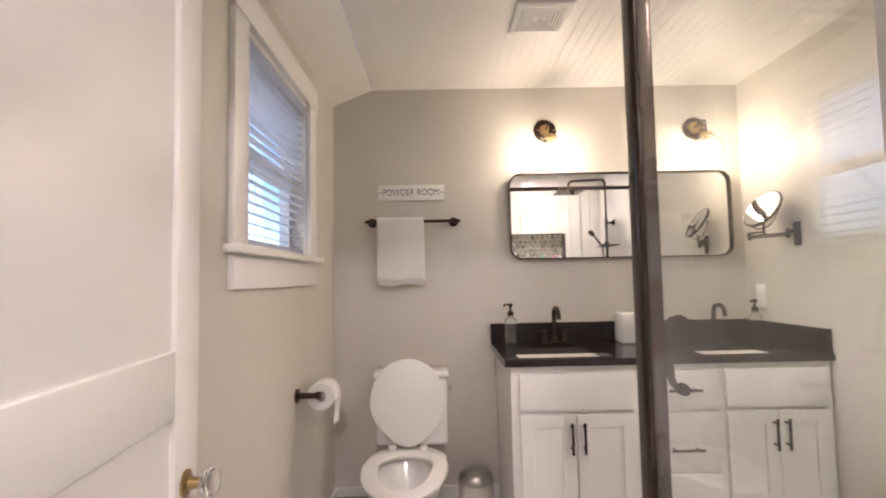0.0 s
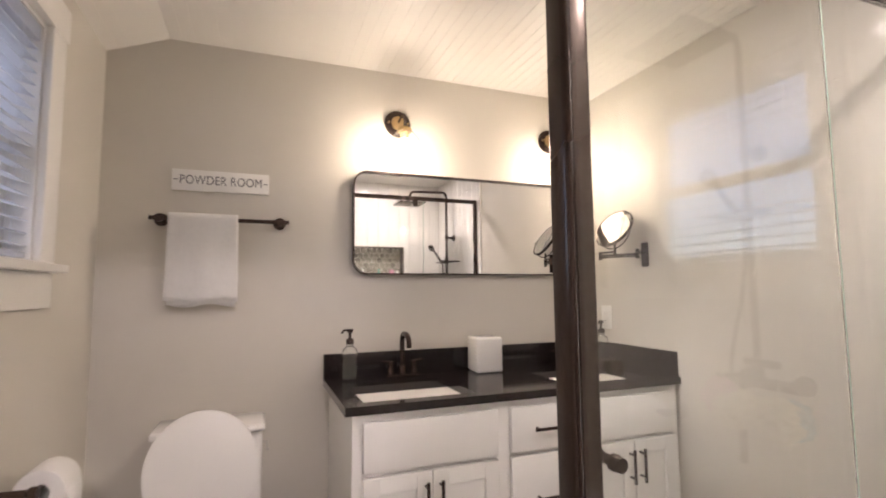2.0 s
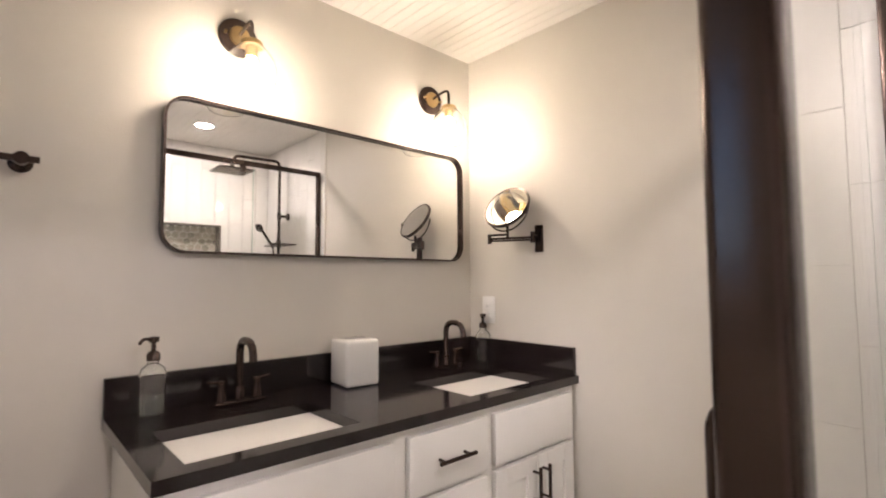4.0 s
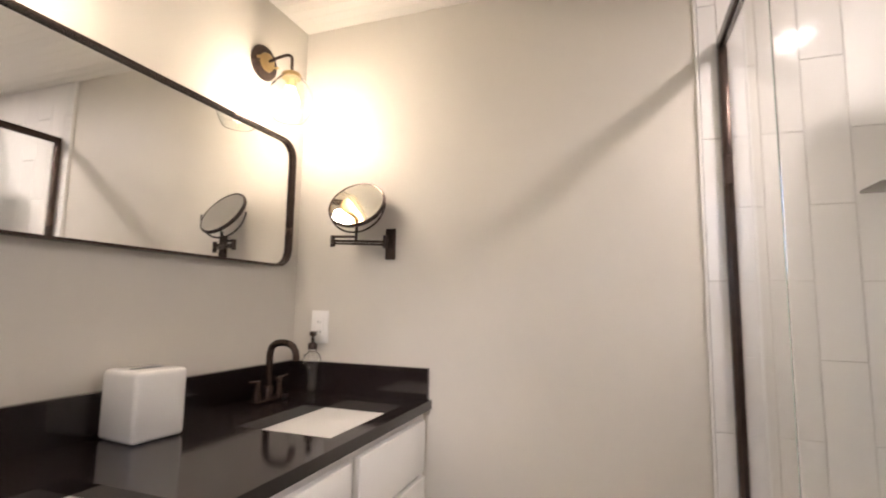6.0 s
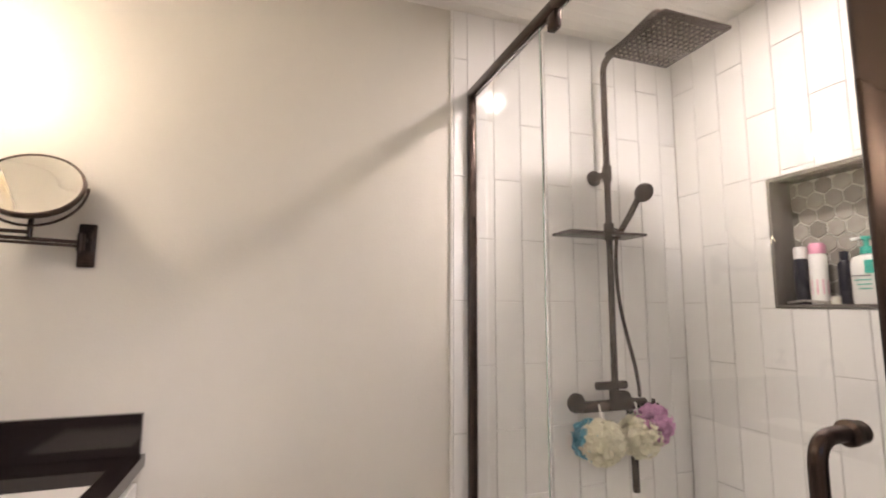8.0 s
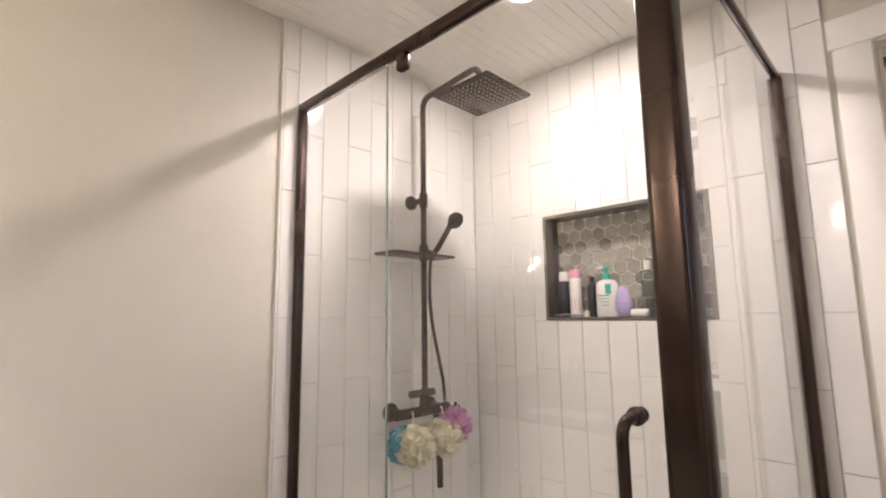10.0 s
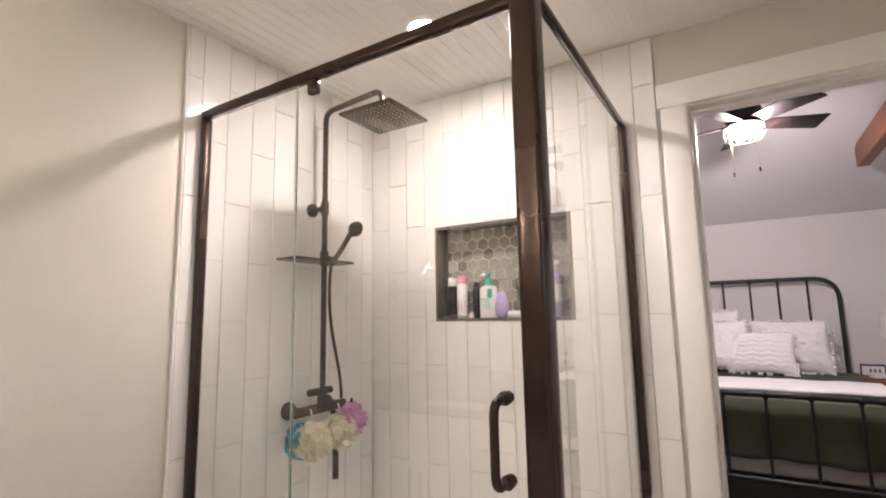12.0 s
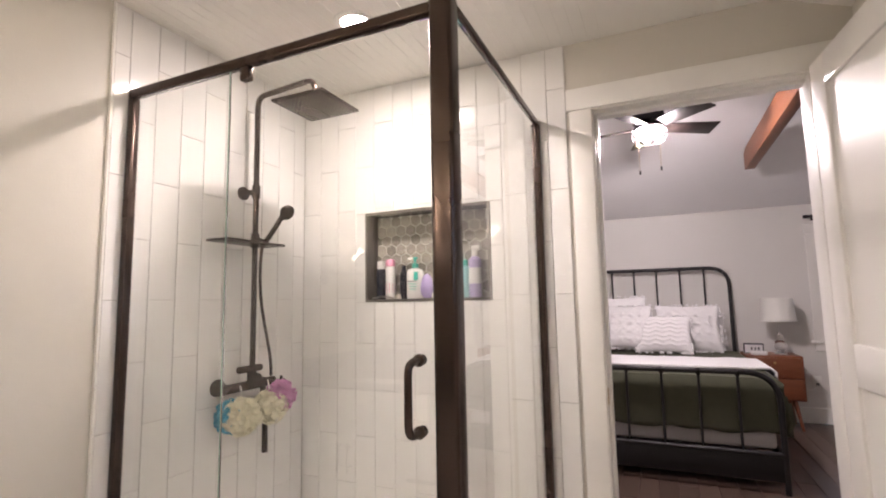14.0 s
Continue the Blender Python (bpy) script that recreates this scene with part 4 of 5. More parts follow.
def loofah(x, y, z, r, m1, m2, lbl, seedv, off):
    """A ball of gathered netting: many small ruffled petals."""
    e = thing("bath_pouf", lbl, "bath sponge", (x, y, z), group="bath poufs")
    rnd = random.Random(seedv)
    for nm, material, c, rr, n in (("netting", m1, Vector((x, y, z)), r, 520), ("second_colour", m2, Vector((x, y, z)) + Vector(off), r * 0.92, 320)):
        m = bmesh.new()
        for k in range(n):
            d = Vector((rnd.gauss(0, 1), rnd.gauss(0, 1), rnd.gauss(0, 1))).normalized()
            p = c + d * rr * rnd.uniform(0.45, 1.0)
            u = d.orthogonal().normalized()
            u.rotate(Matrix.Rotation(rnd.uniform(0, 6.28), 3, d))
            w = d.cross(u)
            s = rr * rnd.uniform(0.14, 0.27)
            cv0 = m.verts.new(p - d * s * 0.4)
            ring = [m.verts.new(p + s * (math.cos(q * 0.898) * u + math.sin(q * 0.898) * w) + d * s * rnd.uniform(-0.35, 0.5)) for q in range(7)]
            for q in range(7):
                m.faces.new((cv0, ring[q], ring[(q + 1) % 7]))
        part(nm, m, material, e, "" if nm == "netting" else "contrasting netting")
    part("cord", tube([(x, y, z + r * 0.7), (x + 0.01, y, z + r + 0.03), (x + 0.015, y, 0.945)], 0.003, 8), WHITEPL, e, "white hanging cord")


loofah(RX - 0.05, 3.200, 0.830, 0.074, CREAML, BLUEL, "cream and blue mesh bath pouf hanging on the valve", 3, (0.035, 0.012, 0.0))
loofah(RX - 0.05, 3.055, 0.838, 0.072, CREAML, PINKL, "cream and pink mesh bath pouf hanging on the valve", 5, (-0.01, -0.05, 0.035))

# ---- niche contents ----
nf = struct("trim_niche", bx(bx(bx(box(NX0 - 0.011, NX1 + 0.011, S0 + 0.021, YD + 0.003, NZ0 - 0.011, NZ0, bev=0.001, seg=1), NX0 - 0.011, NX1 + 0.011, S0 + 0.021, YD + 0.003, NZ1, NZ1 + 0.011), NX0 - 0.011, NX0, S0 + 0.021, YD + 0.003, NZ0, NZ1), NX1, NX1 + 0.011, S0 + 0.021, YD + 0.003, NZ0, NZ1), NICHE, "dark marble lining of the shower niche")
NB = S0 + 0.021
hb = struct("wall_niche_back", box(NX0, NX1, NB, NB + 0.002, NZ0, NZ1), HEXGROUT, "grey hexagon mosaic back of the niche")


def bottle(name, label, x, y, prof, material, cap=None, capmat=None, sx=1.0, sy=1.0, extra=None):
    e = thing(name, label, "bottle", (x, y, NZ0))
    T = Matrix.Translation((x, y, NZ0 + 0.001))
    part("body", lathe(prof, 28, m=T, sx=sx, sy=sy), material, e)
    if cap:
        part("cap", lathe(cap, 20, m=T), capmat, e)
    return e, T


NYY = YD - 0.05
bottle("bottle", "dark shampoo bottle with white cap in the niche", 1.706, NYY, [(0, 0), (0.020, 0), (0.022, 0.004), (0.022, 0.135), (0.018, 0.142), (0, 0.143)], DARKB, [(0, 0.143), (0.019, 0.143), (0.019, 0.175), (0.016, 0.18), (0, 0.18)], WHITEPL)
bottle("spray_can", "slim white can with pink top in the niche", 1.651, NYY + 0.008, [(0, 0), (0.0225, 0), (0.0235, 0.004), (0.0235, 0.145), (0.021, 0.152), (0, 0.153)], WHITEPL, [(0, 0.153), (0.0225, 0.153), (0.0225, 0.176), (0.017, 0.185), (0, 0.186)], PINK)
part("pink_panel", lathe([(0.0239, 0.03), (0.0239, 0.075)], 10, m=Matrix.Translation((1.651, NYY + 0.008, NZ0))), PINK, bpy.data.objects["spray_can"], "pink printed band")
e, T = bottle("lotion_bottle", "white pump bottle with green label and teal pump in the niche", 1.524, NYY, [(0, 0), (0.040, 0), (0.043, 0.005), (0.043, 0.115), (0.036, 0.132), (0.014, 0.140), (0, 0.140)], WHITEPL, [(0, 0.140), (0.015, 0.140), (0.015, 0.160), (0.006, 0.163), (0.006, 0.180), (0.012, 0.181), (0.012, 0.19), (0, 0.191)], TEAL, sy=0.62)
part("nozzle", tube([(1.524, NYY, NZ0 + 0.187), (1.551, NYY + 0.02, NZ0 + 0.184)], 0.005, 10), WHITEPL, e, "white pump nozzle")
part("label_panel", box(1.497, 1.518, NYY + 0.0255, NYY + 0.0285, NZ0 + 0.085, NZ0 + 0.122), TEAL, e, "teal label patch")
for k in range(4):
    part("print_bar", box(1.506, 1.553 - 0.006 * k, NYY + 0.0265, NYY + 0.0277, NZ0 + 0.078 - k * 0.012, NZ0 + 0.081 - k * 0.012), DARKTXT if k == 0 else TEAL, e)
bottle("bottle", "small black bottle standing in the niche", 1.598, NYY - 0.025, [(0, 0), (0.017, 0), (0.019, 0.004), (0.019, 0.115), (0.012, 0.128), (0, 0.129)], DARKB, [(0, 0.129), (0.011, 0.129), (0.011, 0.155), (0, 0.156)], DARKB)
bottle("bottle", "clear bottle with white cap standing in the niche", 1.372, NYY - 0.01, [(0, 0), (0.022, 0), (0.024, 0.004), (0.024, 0.15), (0.012, 0.165), (0, 0.165)], SOAP, [(0, 0.165), (0.012, 0.165), (0.012, 0.20), (0, 0.201)], WHITEPL)
eg = thing("cleansing_brush", "lilac egg shaped silicone cleansing brush in the niche", "brush", (1.459, NYY + 0.01, NZ0))
part("body", lathe([(0, 0.0), (0.018, 0.002), (0.030, 0.022), (0.0325, 0.05), (0.026, 0.085), (0.014, 0.106), (0, 0.113)], 28, m=Matrix.Translation((1.459, NYY + 0.01, NZ0 + 0.001)), sy=0.6), LILAC, eg)
bottle("bottle", "pale teal ribbed bottle in the niche", 1.280, NYY, [(0, 0), (0.020, 0), (0.022, 0.004), (0.022, 0.13), (0.010, 0.14), (0, 0.14)], TEALP, [(0, 0.14), (0.011, 0.14), (0.011, 0.165), (0, 0.166)], TEAL)
e, T = bottle("bottle", "lilac bottle with white spray top in the niche", 1.236, NYY, [(0, 0), (0.0255, 0), (0.0275, 0.004), (0.0275, 0.165), (0.014, 0.178), (0, 0.178)], LILAC, [(0, 0.178), (0.013, 0.178), (0.013, 0.205), (0, 0.206)], WHITEPL)
part("spray_head", box(1.209, 1.249, NYY - 0.009, NYY + 0.009, NZ0 + 0.207, NZ0 + 0.228, bev=0.004), WHITEPL, e, "white spray head")
part("label_panel", lathe([(0.0279, 0.06), (0.0279, 0.13)], 28, m=Matrix.Translation((1.236, NYY, NZ0))), WHITEPL, e, "pale label")
bottle("jar", "small cream jar in the niche", 1.602, NYY + 0.02, [(0, 0), (0.012, 0), (0.012, 0.022), (0, 0.023)], CREAM)
rz = thing("razor", "silver razor lying in the niche", "razor", (1.68, YD - 0.015, NZ0))
m = tube([(1.735, YD - 0.018, NZ0 + 0.006), (1.68, YD - 0.010, NZ0 + 0.012), (1.62, YD - 0.012, NZ0 + 0.006)], 0.004, 8)
bx(m, 1.61, 1.62, YD - 0.030, YD - 0.005, NZ0 + 0.001, NZ0 + 0.010)
part("body", m, STEEL, rz)
bottle("soap_bar", "white soap bar in the niche", 1.400, NYY + 0.01, [(0, 0), (0.03, 0), (0.034, 0.006), (0.034, 0.02), (0.028, 0.026), (0, 0.027)], WHITEPL, sy=0.7)

# ---- bedroom ----
bed = thing("bed", "black iron bed with olive blanket, white sheet and pale box spring", "bed", (0.62, 0, 0))
BR, BL = -0.170, 1.45        # bed sides
HY, FY = -1.2, 0.85         # head and foot frames


def bed_frame(y, top, rad, r, low, nposts, name):
    m = tube(rounded([(BR, y, 0), (BR, y, top), (BL, y, top), (BL, y, 0)], rad, 10), r, 14)
    part(name, m, BLACKM, bed, "black iron tube frame")
    part("cross_rail", tube([(BR, y, low), (BL, y, low)], r * 0.9, 12), BLACKM, bed)
    for k in range(nposts):
        x = BR + (BL - BR) * (k + 1) / (nposts + 1)
        part("spindle", tube([(x, y, low), (x, y, top)], 0.0095, 10), BLACKM, bed)
        part("finial", lathe([(0, -0.03), (0.014, -0.028), (0.020, -0.012), (0.024, 0), (0.020, 0.014), (0.012, 0.02), (0, 0.022)], 16, m=Matrix.Translation((x, y, top))), BLACKM, bed)


bed_frame(HY, 1.555, 0.20, 0.019, 0.62, 6, "headboard_frame")
bed_frame(FY, 0.755, 0.20, 0.019, 0.24, 6, "footboard_frame")
part("foot_panel", box(BR, BL, FY - 0.012, FY + 0.012, 0.075, 0.245, bev=0.004), BLACKM, bed, "flat iron foot rail")
part("side_rail", box(BR - 0.012, BR + 0.012, HY, FY, 0.17, 0.23, bev=0.004), BLACKM, bed)
part("side_rail", box(BL - 0.012, BL + 0.012, HY, FY, 0.17, 0.23, bev=0.004), BLACKM, bed)
part("box_spring", box(BR + 0.02, BL - 0.02, HY + 0.04, FY - 0.10, 0.24, 0.42, bev=0.03, seg=3), BOXSPR, bed)
part("mattress", box(BR + 0.01, BL - 0.01, HY + 0.04, FY - 0.10, 0.42, 0.665, bev=0.05, seg=4), SHEET, bed, "white mattress")


def cover(x0, x1, y0, y1, top, dropx, dropy, th, nx, ny, seedv, amp):
    """A bedspread: flat on top, falling over the sides and the foot in folds."""
    m = bmesh.new()
    g = []
    wx, wy = x1 - x0, y1 - y0
    for i in range(nx + 1):
        s = -dropx + (wx + 2 * dropx) * i / nx
        row = []
        for j in range(ny + 1):
            t = (wy + dropy) * j / ny
            ox = max(0, -s, s - wx)
            oy = max(0, t - wy)
            x = x0 + min(max(s, 0), wx)
            y = y0 + min(t, wy)
            fold = amp * (1 + 6 * max(ox, oy)) * noise.noise(Vector((s * 5, t * 5, seedv))) + amp * 0.5 * noise.noise(Vector((s * 14, t * 14, seedv)))
            z = top - max(ox, oy) + fold * 0.6
            if ox > 0:
                x += (-1 if s < 0 else 1) * (0.02 + 0.05 * ox + 0.03 * math.sin(t * 16 + seedv) * min(1, ox * 5))
            if oy > 0:
                y += 0.022 + 0.02 * oy + 0.010 * math.sin(s * 13 + seedv) * min(1, oy * 5)
            row.append(m.verts.new((x, y, z)))
        g.append(row)
    for a, b2 in zip(g, g[1:]):
        for j in range(ny):
            m.faces.new((a[j], a[j + 1], b2[j + 1], b2[j]))
    return m


def cloth(name, label, m, material, th):
    e = thing(name, label, "bedding", (0.62, 0, 0.66))
    o = part("cloth", m, material, e)
    md = o.modifiers.new("thick", "SOLIDIFY")
    md.thickness, md.offset = th, 1
    return e


cloth("duvet", "olive green linen blanket spread over the bed", cover(BR, BL, HY + 0.25, FY - 0.085, 0.69, 0.33, 0.34, 0.02, 60, 60, 3.1, 0.014), GREEN, 0.022)
cloth("folded_sheet", "white coverlet folded across the bed", cover(BR - 0.03, BL + 0.03, -0.12, 0.46, 0.722, 0.16, 0.0, 0.02, 60, 24, 7.7, 0.012), SHEET, 0.02)


def pillow(x, y, z, w, h, t, rx, rz, seedv, zig=False):
    e = thing("pillow", "white zigzag tufted throw pillow on the bed" if zig else "white textured tufted pillow leaning on the bed head", "pillow", (x, y, z), group="bed pillows")
    m = bmesh.new()
    n = 40
    for side in (1, -1):
        g = []
        for i in range(n + 1):
            row = []
            for j in range(n + 1):
                u, v = i / n * 2 - 1, j / n * 2 - 1
                puff = (max(0, 1 - abs(u) ** 2.6) * max(0, 1 - abs(v) ** 2.6)) ** 0.55
                pin = 1 - 0.07 * (1 - abs(u)) * abs(v) ** 4 - 0.0
                pinv = 1 - 0.07 * (1 - abs(v)) * abs(u) ** 4
                if zig:
                    tuft = 0.012 * max(0, math.sin((v * 5 + 0.55 * abs((u * 4) % 2 - 1)) * 5.5)) ** 2
                else:
                    tuft = 0.014 * max(0, math.sin(u * 17)) * max(0, math.sin(v * 17)) + 0.008 * noise.noise(Vector((u * 9, v * 9, seedv)))
                p = Vector((u * w / 2 * pinv, side * (t / 2 * puff + (tuft * puff if side > 0 else 0)), v * h / 2 * pin))
                row.append(m.verts.new(p))
            g.append(row)
        for a, b2 in zip(g, g[1:]):
            for j in range(n):
                m.faces.new((a[j], a[j + 1], b2[j + 1], b2[j]))
    bmesh.ops.remove_doubles(m, verts=m.verts, dist=0.0008)
    # fringe tufts along the seam
    rnd = random.Random(seedv)
    for k in range(70):
        a = rnd.uniform(-1, 1)
        s = rnd.choice((-1, 1))
        c = Vector((a * w / 2, 0, s * h / 2)) if k % 2 else Vector((s * w / 2, 0, a * h / 2))
        b0 = bmesh.ops.create_icosphere(m, subdivisions=1, radius=rnd.uniform(0.010, 0.018), matrix=Matrix.Translation(c))
    bmesh.ops.transform(m, matrix=Matrix.Translation((x, y, z)) @ Matrix.Rotation(radians(rz), 4, "Z") @ Matrix.Rotation(radians(rx), 4, "X"), verts=m.verts)
    part("cushion", m, SHEET, e)


pillow(0.26, -0.85, 0.94, 0.58, 0.48, 0.18, 20, 0, 1)
pillow(0.92, -0.85, 1.00, 0.56, 0.56, 0.18, 20, 3, 2)
pillow(0.20, -0.98, 0.88, 0.56, 0.42, 0.14, 12, 4, 4)
pillow(0.84, -0.70, 0.96, 0.48, 0.46, 0.17, 22, -14, 6)
pillow(0.49, -0.62, 0.895, 0.50, 0.38, 0.16, 26, -5, 9, True)

NSX0, NSX1, NSY0, NSY1 = -0.678, -0.217, -1.27, -0.850
ns = thing("nightstand", "mid-century orange-brown wood nightstand with two drawers and splayed legs", "nightstand", (-0.45, -1.06, 0))
part("case", box(NSX0, NSX1, NSY0, NSY1 - 0.02, 0.275, 0.685, bev=0.006), NSWOOD, ns)
for z0, z1 in ((0.292, 0.475), (0.485, 0.668)):
    d = part("drawer", box(NSX0 + 0.018, NSX1 - 0.018, NSY1 - 0.019, NSY1 - 0.003, z0, z1, bev=0.003), NSWOOD, ns)
    part("knob", lathe([(0, 0), (0.007, 0), (0.006, 0.012), (0.012, 0.018), (0, 0.022)], 14, m=Matrix.Translation((-0.4475, NSY1 - 0.003, z1 - 0.045)) @ Matrix.Rotation(radians(-90), 4, "X")), BRASS, d, "small brass knob")
for sx in (-1, 1):
    for sy in (-1, 1):
        cx, cy = (NSX0 + NSX1) / 2 + sx * 0.17, (NSY0 + NSY1) / 2 + sy * 0.13
        m = bmesh.new()
        bmesh.ops.create_cone(m, cap_ends=True, segments=14, radius1=0.012, radius2=0.022, depth=0.275)
        bmesh.ops.transform(m, matrix=Matrix.Translation((cx, cy, 0.1375)) @ Matrix.Shear("XY", 4, (-sx * 0.16, -sy * 0.12)), verts=m.verts)
        part("leg", m, NSWOOD, ns)

LX, LY = -0.54, -1.05
lp = thing("table_lamp", "clear glass table lamp with white drum shade on the nightstand", "table lamp", (LX, LY, 0.686))
T = Matrix.Translation((LX, LY, 0.686))
part("base", lathe([(0, 0), (0.06, 0), (0.062, 0.012), (0.03, 0.02), (0.022, 0.03), (0.05, 0.06), (0.055, 0.09), (0.04, 0.12), (0.022, 0.135), (0.032, 0.15), (0.034, 0.17), (0.015, 0.19), (0.010, 0.20), (0.010, 0.30), (0, 0.30)], 28, m=T), CRYSTAL, lp, "clear glass turned base")
m = lathe([(0.152, 0.318), (0.132, 0.542), (0.129, 0.542), (0.149, 0.318), (0.152, 0.318)], 40, m=T)
part("shade", m, SHADE, lp, "white linen drum shade")
ck = thing("desk_clock", "small framed clock on the nightstand", "clock", (-0.315, -1.06, 0.686))
m = bmesh.new()
bx(m, -0.085, 0.085, -0.014, 0.014, 0, 0.10, bev=0.004)
bmesh.ops.transform(m, matrix=Matrix.Translation((-0.315, -1.06, 0.687)) @ Matrix.Rotation(radians(-10), 4, "X"), verts=m.verts)
part("frame", m, DARKB, ck)
m = bmesh.new()
bx(m, -0.075, 0.075, 0.0145, 0.017, 0.01, 0.09)
bmesh.ops.transform(m, matrix=Matrix.Translation((-0.315, -1.06, 0.687)) @ Matrix.Rotation(radians(-10), 4, "X"), verts=m.verts)
part("face", m, SHEET, ck, "white face")
for k in range(3):
    m = bmesh.new()
    bx(m, -0.05 + 0.03 * k, -0.035 + 0.03 * k, 0.0172, 0.018, 0.035, 0.065)
    bmesh.ops.transform(m, matrix=Matrix.Translation((-0.315, -1.06, 0.687)) @ Matrix.Rotation(radians(-10), 4, "X"), verts=m.verts)
    part("print_bar", m, DARKTXT, ck)
bk = thing("book", "small white book lying on the nightstand", "book", (-0.34, -0.93, 0.686))
m = bmesh.new()
bx(m, -0.06, 0.06, -0.04, 0.04, 0, 0.03, bev=0.004)
bmesh.ops.transform(m, matrix=Matrix.Translation((-0.34, -0.93, 0.686)) @ Matrix.Rotation(radians(12), 4, "Z"), verts=m.verts)
part("cover", m, SHEET, bk)
cord = []
for k in range(16):
    t = k / 15
    cord.append((-0.862 + 0.17 * t, BY + 0.03 + 0.02 * math.sin(t * 3), 0.375 - 0.10 * math.sin(t * 3.1) + 0.1 * t))
cd = thing("lamp_cord", "thin pale cord from the outlet to the nightstand", "cord", (-0.862, BY, 0.3))
part("cord", tube(cord, 0.003, 8), WHITEPL, cd)

rod = thing("curtain_rod", "black curtain rod with finial above the bedroom window", "curtain rod", (-0.86, BY, 2.03))
part("rod", tube([(-1.95, BY + 0.07, 2.035), (-0.90, BY + 0.07, 2.035)], 0.010, 12), BLACKM, rod)
part("finial", lathe([(0, -0.03), (0.018, -0.028), (0.018, 0.02), (0, 0.022)], 16, m=Matrix.Translation((-0.885, BY + 0.07, 2.035)) @ Matrix.Rotation(radians(90), 4, "Y")), BLACKM, rod)
part("bracket", bx(box(-0.965, -0.945, BY + 0.0005, BY + 0.075, 2.025, 2.045), -0.972, -0.938, BY + 0.0005, BY + 0.008, 2.00, 2.06), BLACKM, rod)

cb = thing("ceiling_beam", "reddish stained wooden tie beam across the vaulted ceiling", "beam", (-0.23, 1, 2.35), kind="structure")
part("beam", box(-0.340, -0.262, -0.32, S0 - 0.001, 2.375, 2.55, bev=0.006), BEAM, cb)

FX, FYY = 0.495, 1.12
fan = thing("ceiling_fan", "dark wood ceiling fan with caged light kit, at rest", "ceiling fan", (FX, FYY, 2.9))
ztop = 2.17 + slope * (FYY - BY)
part("canopy", lathe([(0, ztop - 0.06), (0.03, ztop - 0.06), (0.065, ztop - 0.02), (0.068, ztop + 0.03), (0, ztop + 0.03)], 28, m=Matrix.Translation((FX, FYY, 0))), BLACKM, fan)
part("downrod", tube([(FX, FYY, 2.525), (FX, FYY, ztop - 0.05)], 0.013, 12), BLACKM, fan)
part("motor", lathe([(0, 2.545), (0.05, 2.545), (0.095, 2.525), (0.105, 2.495), (0.105, 2.455), (0.08, 2.43), (0, 2.43)], 36, m=Matrix.Translation((FX, FYY, 0))), BLACKM, fan)
BLADE = mat("dark_blade_wood", (0.012, 0.007, 0.006), 0.45, var=0.3, scale=8, stretch=(1, 6, 1))
for k in range(5):
    a = radians(207 + 72 * k)
    m = bmesh.new()
    bx(m, 0.10, 0.49, -0.074, 0.074, -0.004, 0.004, bev=0.003)
    for v in m.verts:
        if v.co.x > 0.46:
            v.co.x -= abs(v.co.y) * 0.35
        elif v.co.x < 0.15:
            v.co.y *= 0.7
    bmesh.ops.transform(m, matrix=Matrix.Translation((FX, FYY, 2.42)) @ Matrix.Rotation(a, 4, "Z") @ Matrix.Rotation(radians(-13), 4, "X"), verts=m.verts)
    part("blade", m, BLADE, fan)
T = Matrix.Translation((FX, FYY, 0))
part("light_plate", lathe([(0, 2.43), (0.09, 2.427), (0.105, 2.415), (0.105, 2.405), (0, 2.405)], 32, m=T), BLACKM, fan)
m = bmesh.new()
for z, r in ((2.4, 0.108), (2.365, 0.112), (2.325, 0.10)):
    tube([(FX + r * math.cos(i * math.pi / 16), FYY + r * math.sin(i * math.pi / 16), z) for i in range(32)], 0.003, 6, m, closed=True)
for i in range(10):
    a = i * math.pi / 5
    tube([(FX + r * math.cos(a), FYY + r * math.sin(a), z) for z, r in ((2.405, 0.106), (2.365, 0.112), (2.325, 0.10))], 0.0028, 6, m)
part("cage", m, BLACKM, fan, "black wire cage")
for k in range(4):
    a = k * math.pi / 2 + 0.4
    bxx, byy = FX + 0.055 * math.cos(a), FYY + 0.055 * math.sin(a)
    part("bulb", lathe([(0, 2.405), (0.012, 2.405), (0.014, 2.395), (0.027, 2.37), (0.027, 2.357), (0.018, 2.34), (0, 2.333)], 20, m=Matrix.Translation((bxx, byy, 0))), FANB, fan, "glowing bulb")
for dx, dy in ((0.075, -0.03), (-0.060, 0.03)):
    part("pull_chain", tube([(FX + dx, FYY + dy, 2.405), (FX + dx, FYY + dy, 2.13)], 0.0012, 6), BRASS, fan)
    part("chain_fob", cyl(FX + dx, FYY + dy, 2.105, 2.132, 0.006, 12, bev=0.002), BLACKM, fan)

# ---- pieces: hexagons of the niche, wall tiles, floor planks ----
def piece(name, me, at, parent, rot=None):
    ob = new(name, me)
    ob.parent = parent
    ob.matrix_basis = Matrix.Translation(at) @ (rot or Matrix())
    return ob


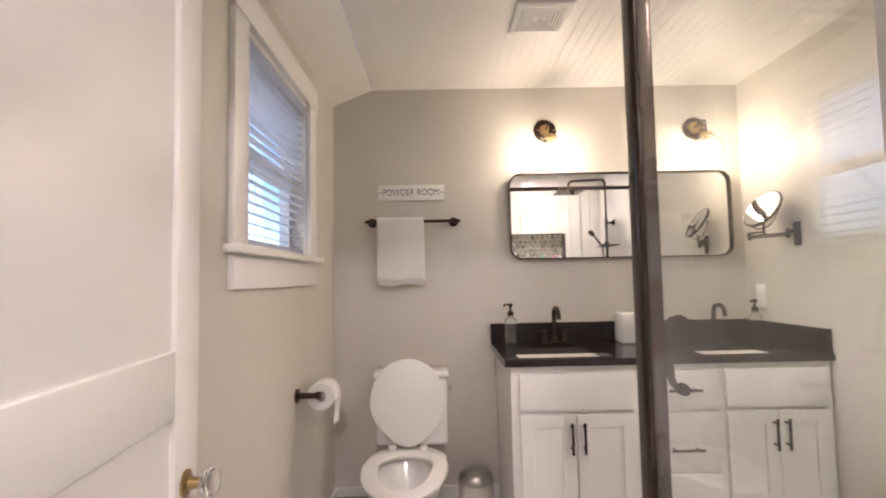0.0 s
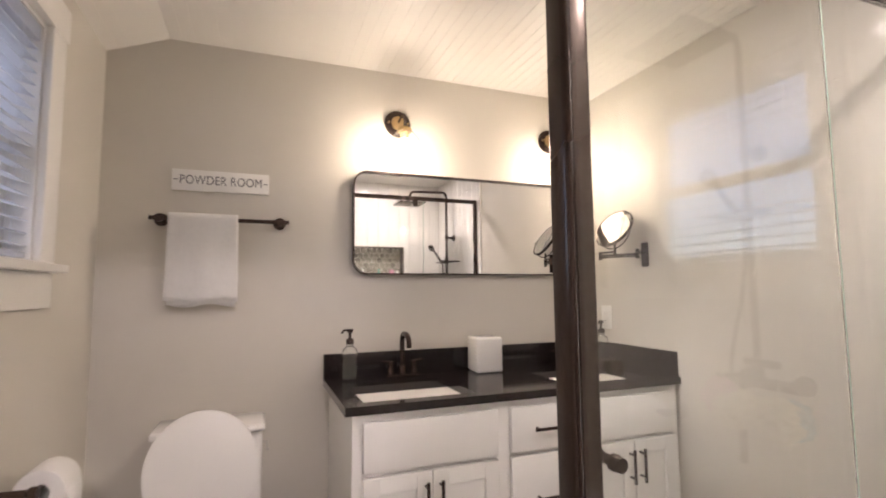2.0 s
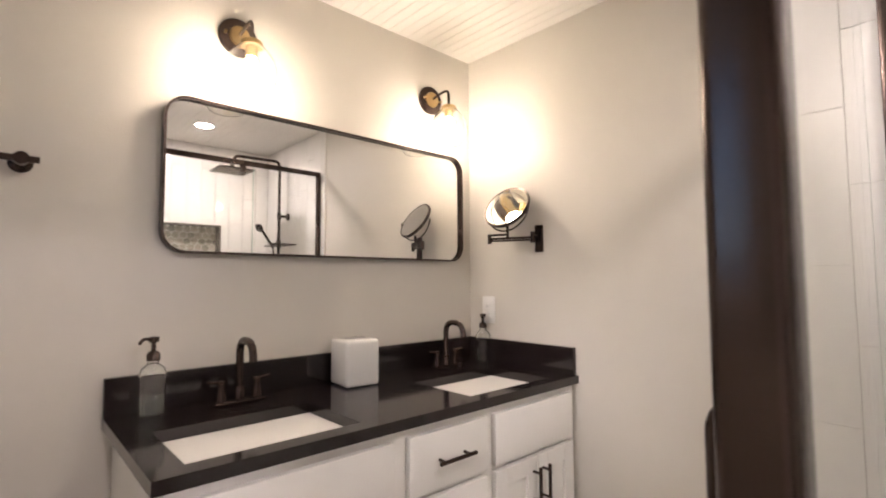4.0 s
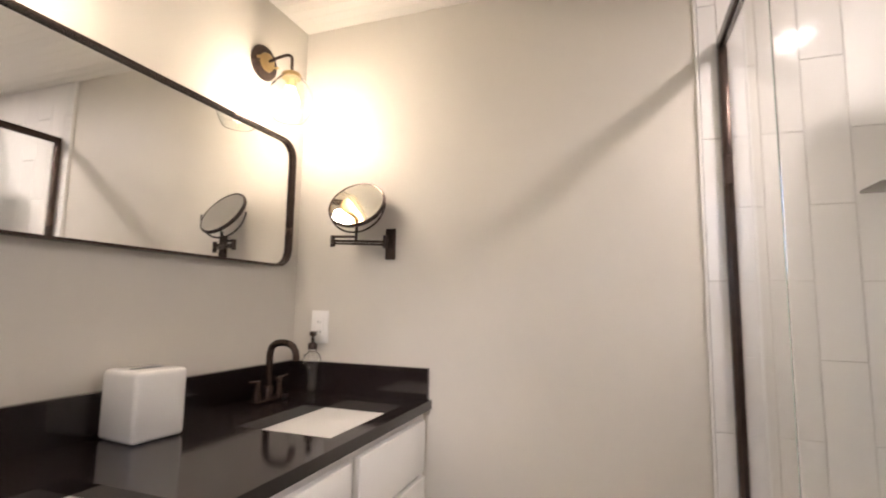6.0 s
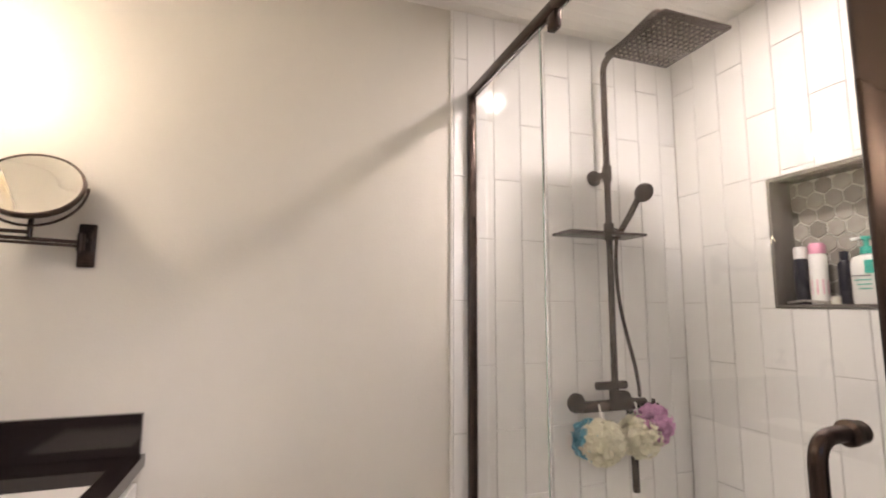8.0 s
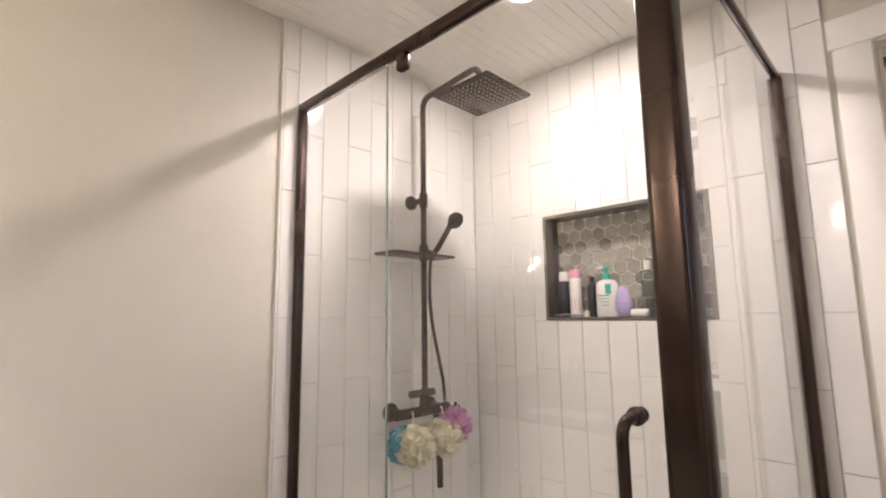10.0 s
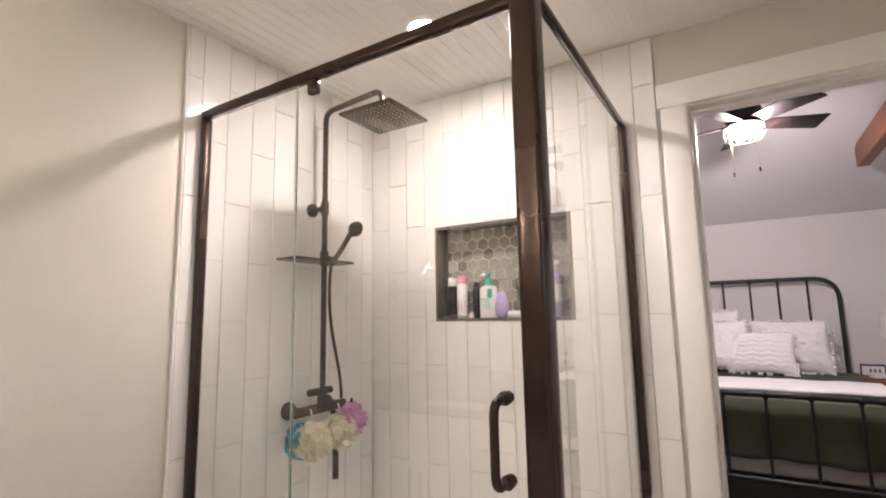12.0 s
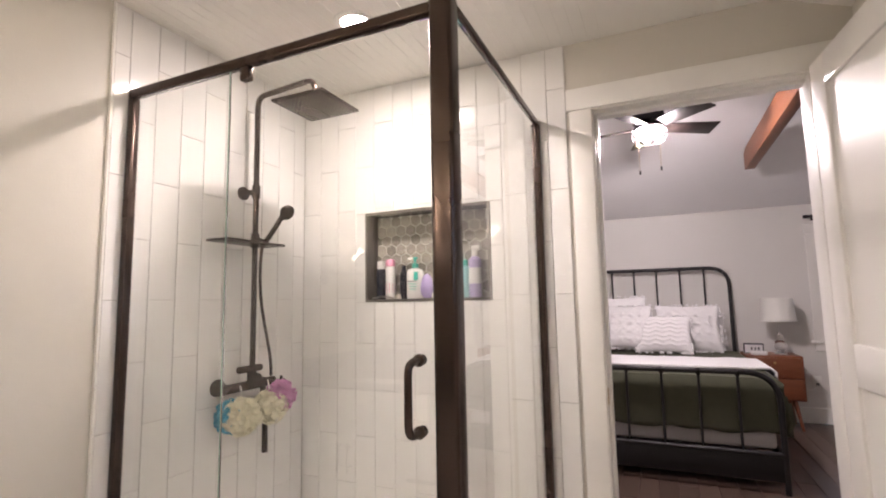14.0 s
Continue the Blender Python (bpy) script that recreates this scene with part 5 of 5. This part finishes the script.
hr = 0.0285
hm = link("hex_tile", lathe([(0, 0), (hr, 0), (hr, 0.0025), (hr - 0.001, 0.0035), (0, 0.0035)], 6, m=Matrix.Rotation(radians(-90), 4, "X") @ Matrix.Rotation(radians(30), 4, "Z")), HEXM)
hex_mesh = hm.data
bpy.data.objects.remove(hm)
dxh, dzh = 0.0535, 0.0463
row, z = 0, NZ0 + 0.004
while z < NZ1 + 0.012:
    x = NX0 + 0.012 + (dxh / 2 if row % 2 else 0)
    while x < NX1 + 0.012:
        if NX0 - 0.012 < x < NX1 + 0.012 and NZ0 - 0.012 < z < NZ1 + 0.012:
            piece("hex_tile", hex_mesh, (x, NB + 0.002, z), hb)
        x += dxh
    z += dzh
    row += 1

TW, TL, JG = 0.1045, 0.420, 0.0022
tile_cache = {}


def tile_mesh(w2, h2):
    key = (round(w2, 3), round(h2, 3))
    if key not in tile_cache:
        o = link("tile", box(0.0, key[0], 0, 0.0085, 0, key[1], bev=0.0012, seg=1), TILE)
        tile_cache[key] = o.data
        bpy.data.objects.remove(o)
    return tile_cache[key]


def tile_run(parent, u0, u1, v0, v1, anchor, phase, place, hole=None):
    """Upright tiles in half bond from u0 to u1, trimmed at the edges and round a hole."""
    k0 = math.floor((u0 - anchor) / TW)
    k1 = math.ceil((u1 - anchor) / TW)
    for k in range(k0, k1):
        a, b2 = max(u0, anchor + k * TW), min(u1, anchor + (k + 1) * TW)
        if b2 - a < 0.012:
            continue
        zz = v0 - ((v0 - phase - (TL / 2 if k % 2 else 0)) % TL)
        while zz < v1:
            c0, c1 = max(v0, zz), min(v1, zz + TL)
            cells = [(a, b2, c0, c1)]
            if hole:
                h0, h1, g0, g1 = hole
                if b2 > h0 and a < h1 and c1 > g0 and c0 < g1:
                    cells = []
                    if c0 < g0:
                        cells.append((a, b2, c0, g0))
                    if c1 > g1:
                        cells.append((a, b2, g1, c1))
                    if a < h0:
                        cells.append((a, h0, max(c0, g0), min(c1, g1)))
                    if b2 > h1:
                        cells.append((h1, b2, max(c0, g0), min(c1, g1)))
            for p0, p1, q0, q1 in cells:
                if p1 - p0 > 0.008 and q1 - q0 > 0.008:
                    place(p0 + JG / 2, q0 + JG / 2, tile_mesh(p1 - p0 - JG, q1 - q0 - JG))
            zz += TL


tb_s = struct("wall_tile_back", bx(bx(bx(box(0.800, NX0 - 0.012, S1, S1 + 0.004, 0.0, CZ), NX1 + 0.012, XR, S1, S1 + 0.004, 0.0, CZ), NX0 - 0.012, NX1 + 0.012, S1, S1 + 0.004, 0.0, NZ0 - 0.012), NX0 - 0.012, NX1 + 0.012, S1, S1 + 0.004, NZ1 + 0.012, CZ), GROUT, "white stacked upright tile on the shower back wall")
tb_e = struct("wall_tile_side", box(XR - 0.005, XR, YD - 0.005, 3.675, 0.0, CZ), GROUT, "white upright tile on the shower side wall")
tile_run(tb_s, 0.802, XR - 0.012, 0.04, CZ - 0.001, 1.191, 0.861, lambda u, v, me: piece("tile", me, (u, S1 + 0.0015, v), tb_s), (NX0 - 0.012, NX1 + 0.012, NZ0 - 0.012, NZ1 + 0.012))
RZ = Matrix.Rotation(radians(90), 4, "Z")
tile_run(tb_e, YD + 0.001, 3.674, 0.04, CZ - 0.001, 3.622, 0.862, lambda u, v, me: piece("tile", me, (XR - 0.0025, u, v), tb_e, RZ))
struct("trim_tile_edge", box(XR - 0.013, XR - 0.0002, 3.6755, 3.682, 0, CZ - 0.001, bev=0.001, seg=1), TRIM, "slim white tile edge trim")

pl_cache = []
for k in range(3):
    o = link("plank", box(0, 0.118, 0, (0.9, 1.2, 1.5)[k], 0, 0.011, bev=0.0015, seg=1), WOODF)
    pl_cache.append((o.data, (0.9, 1.2, 1.5)[k]))
    bpy.data.objects.remove(o)
rnd = random.Random(11)
x = BX0
while x < 1.0:
    y = BY + 0.02 - rnd.uniform(0, 0.8)
    while y < S0 - 0.02:
        me, ln = pl_cache[rnd.randrange(3)]
        if y + ln > S0 + 0.1:
            me, ln = pl_cache[0]
        if y > BY - TH:
            piece("plank", me, (x, min(y, S0 + 0.1 - ln), -0.0118 + (x * 7 % 1) * 0.0002), floor_b)
        y += ln + 0.002
    x += 0.12
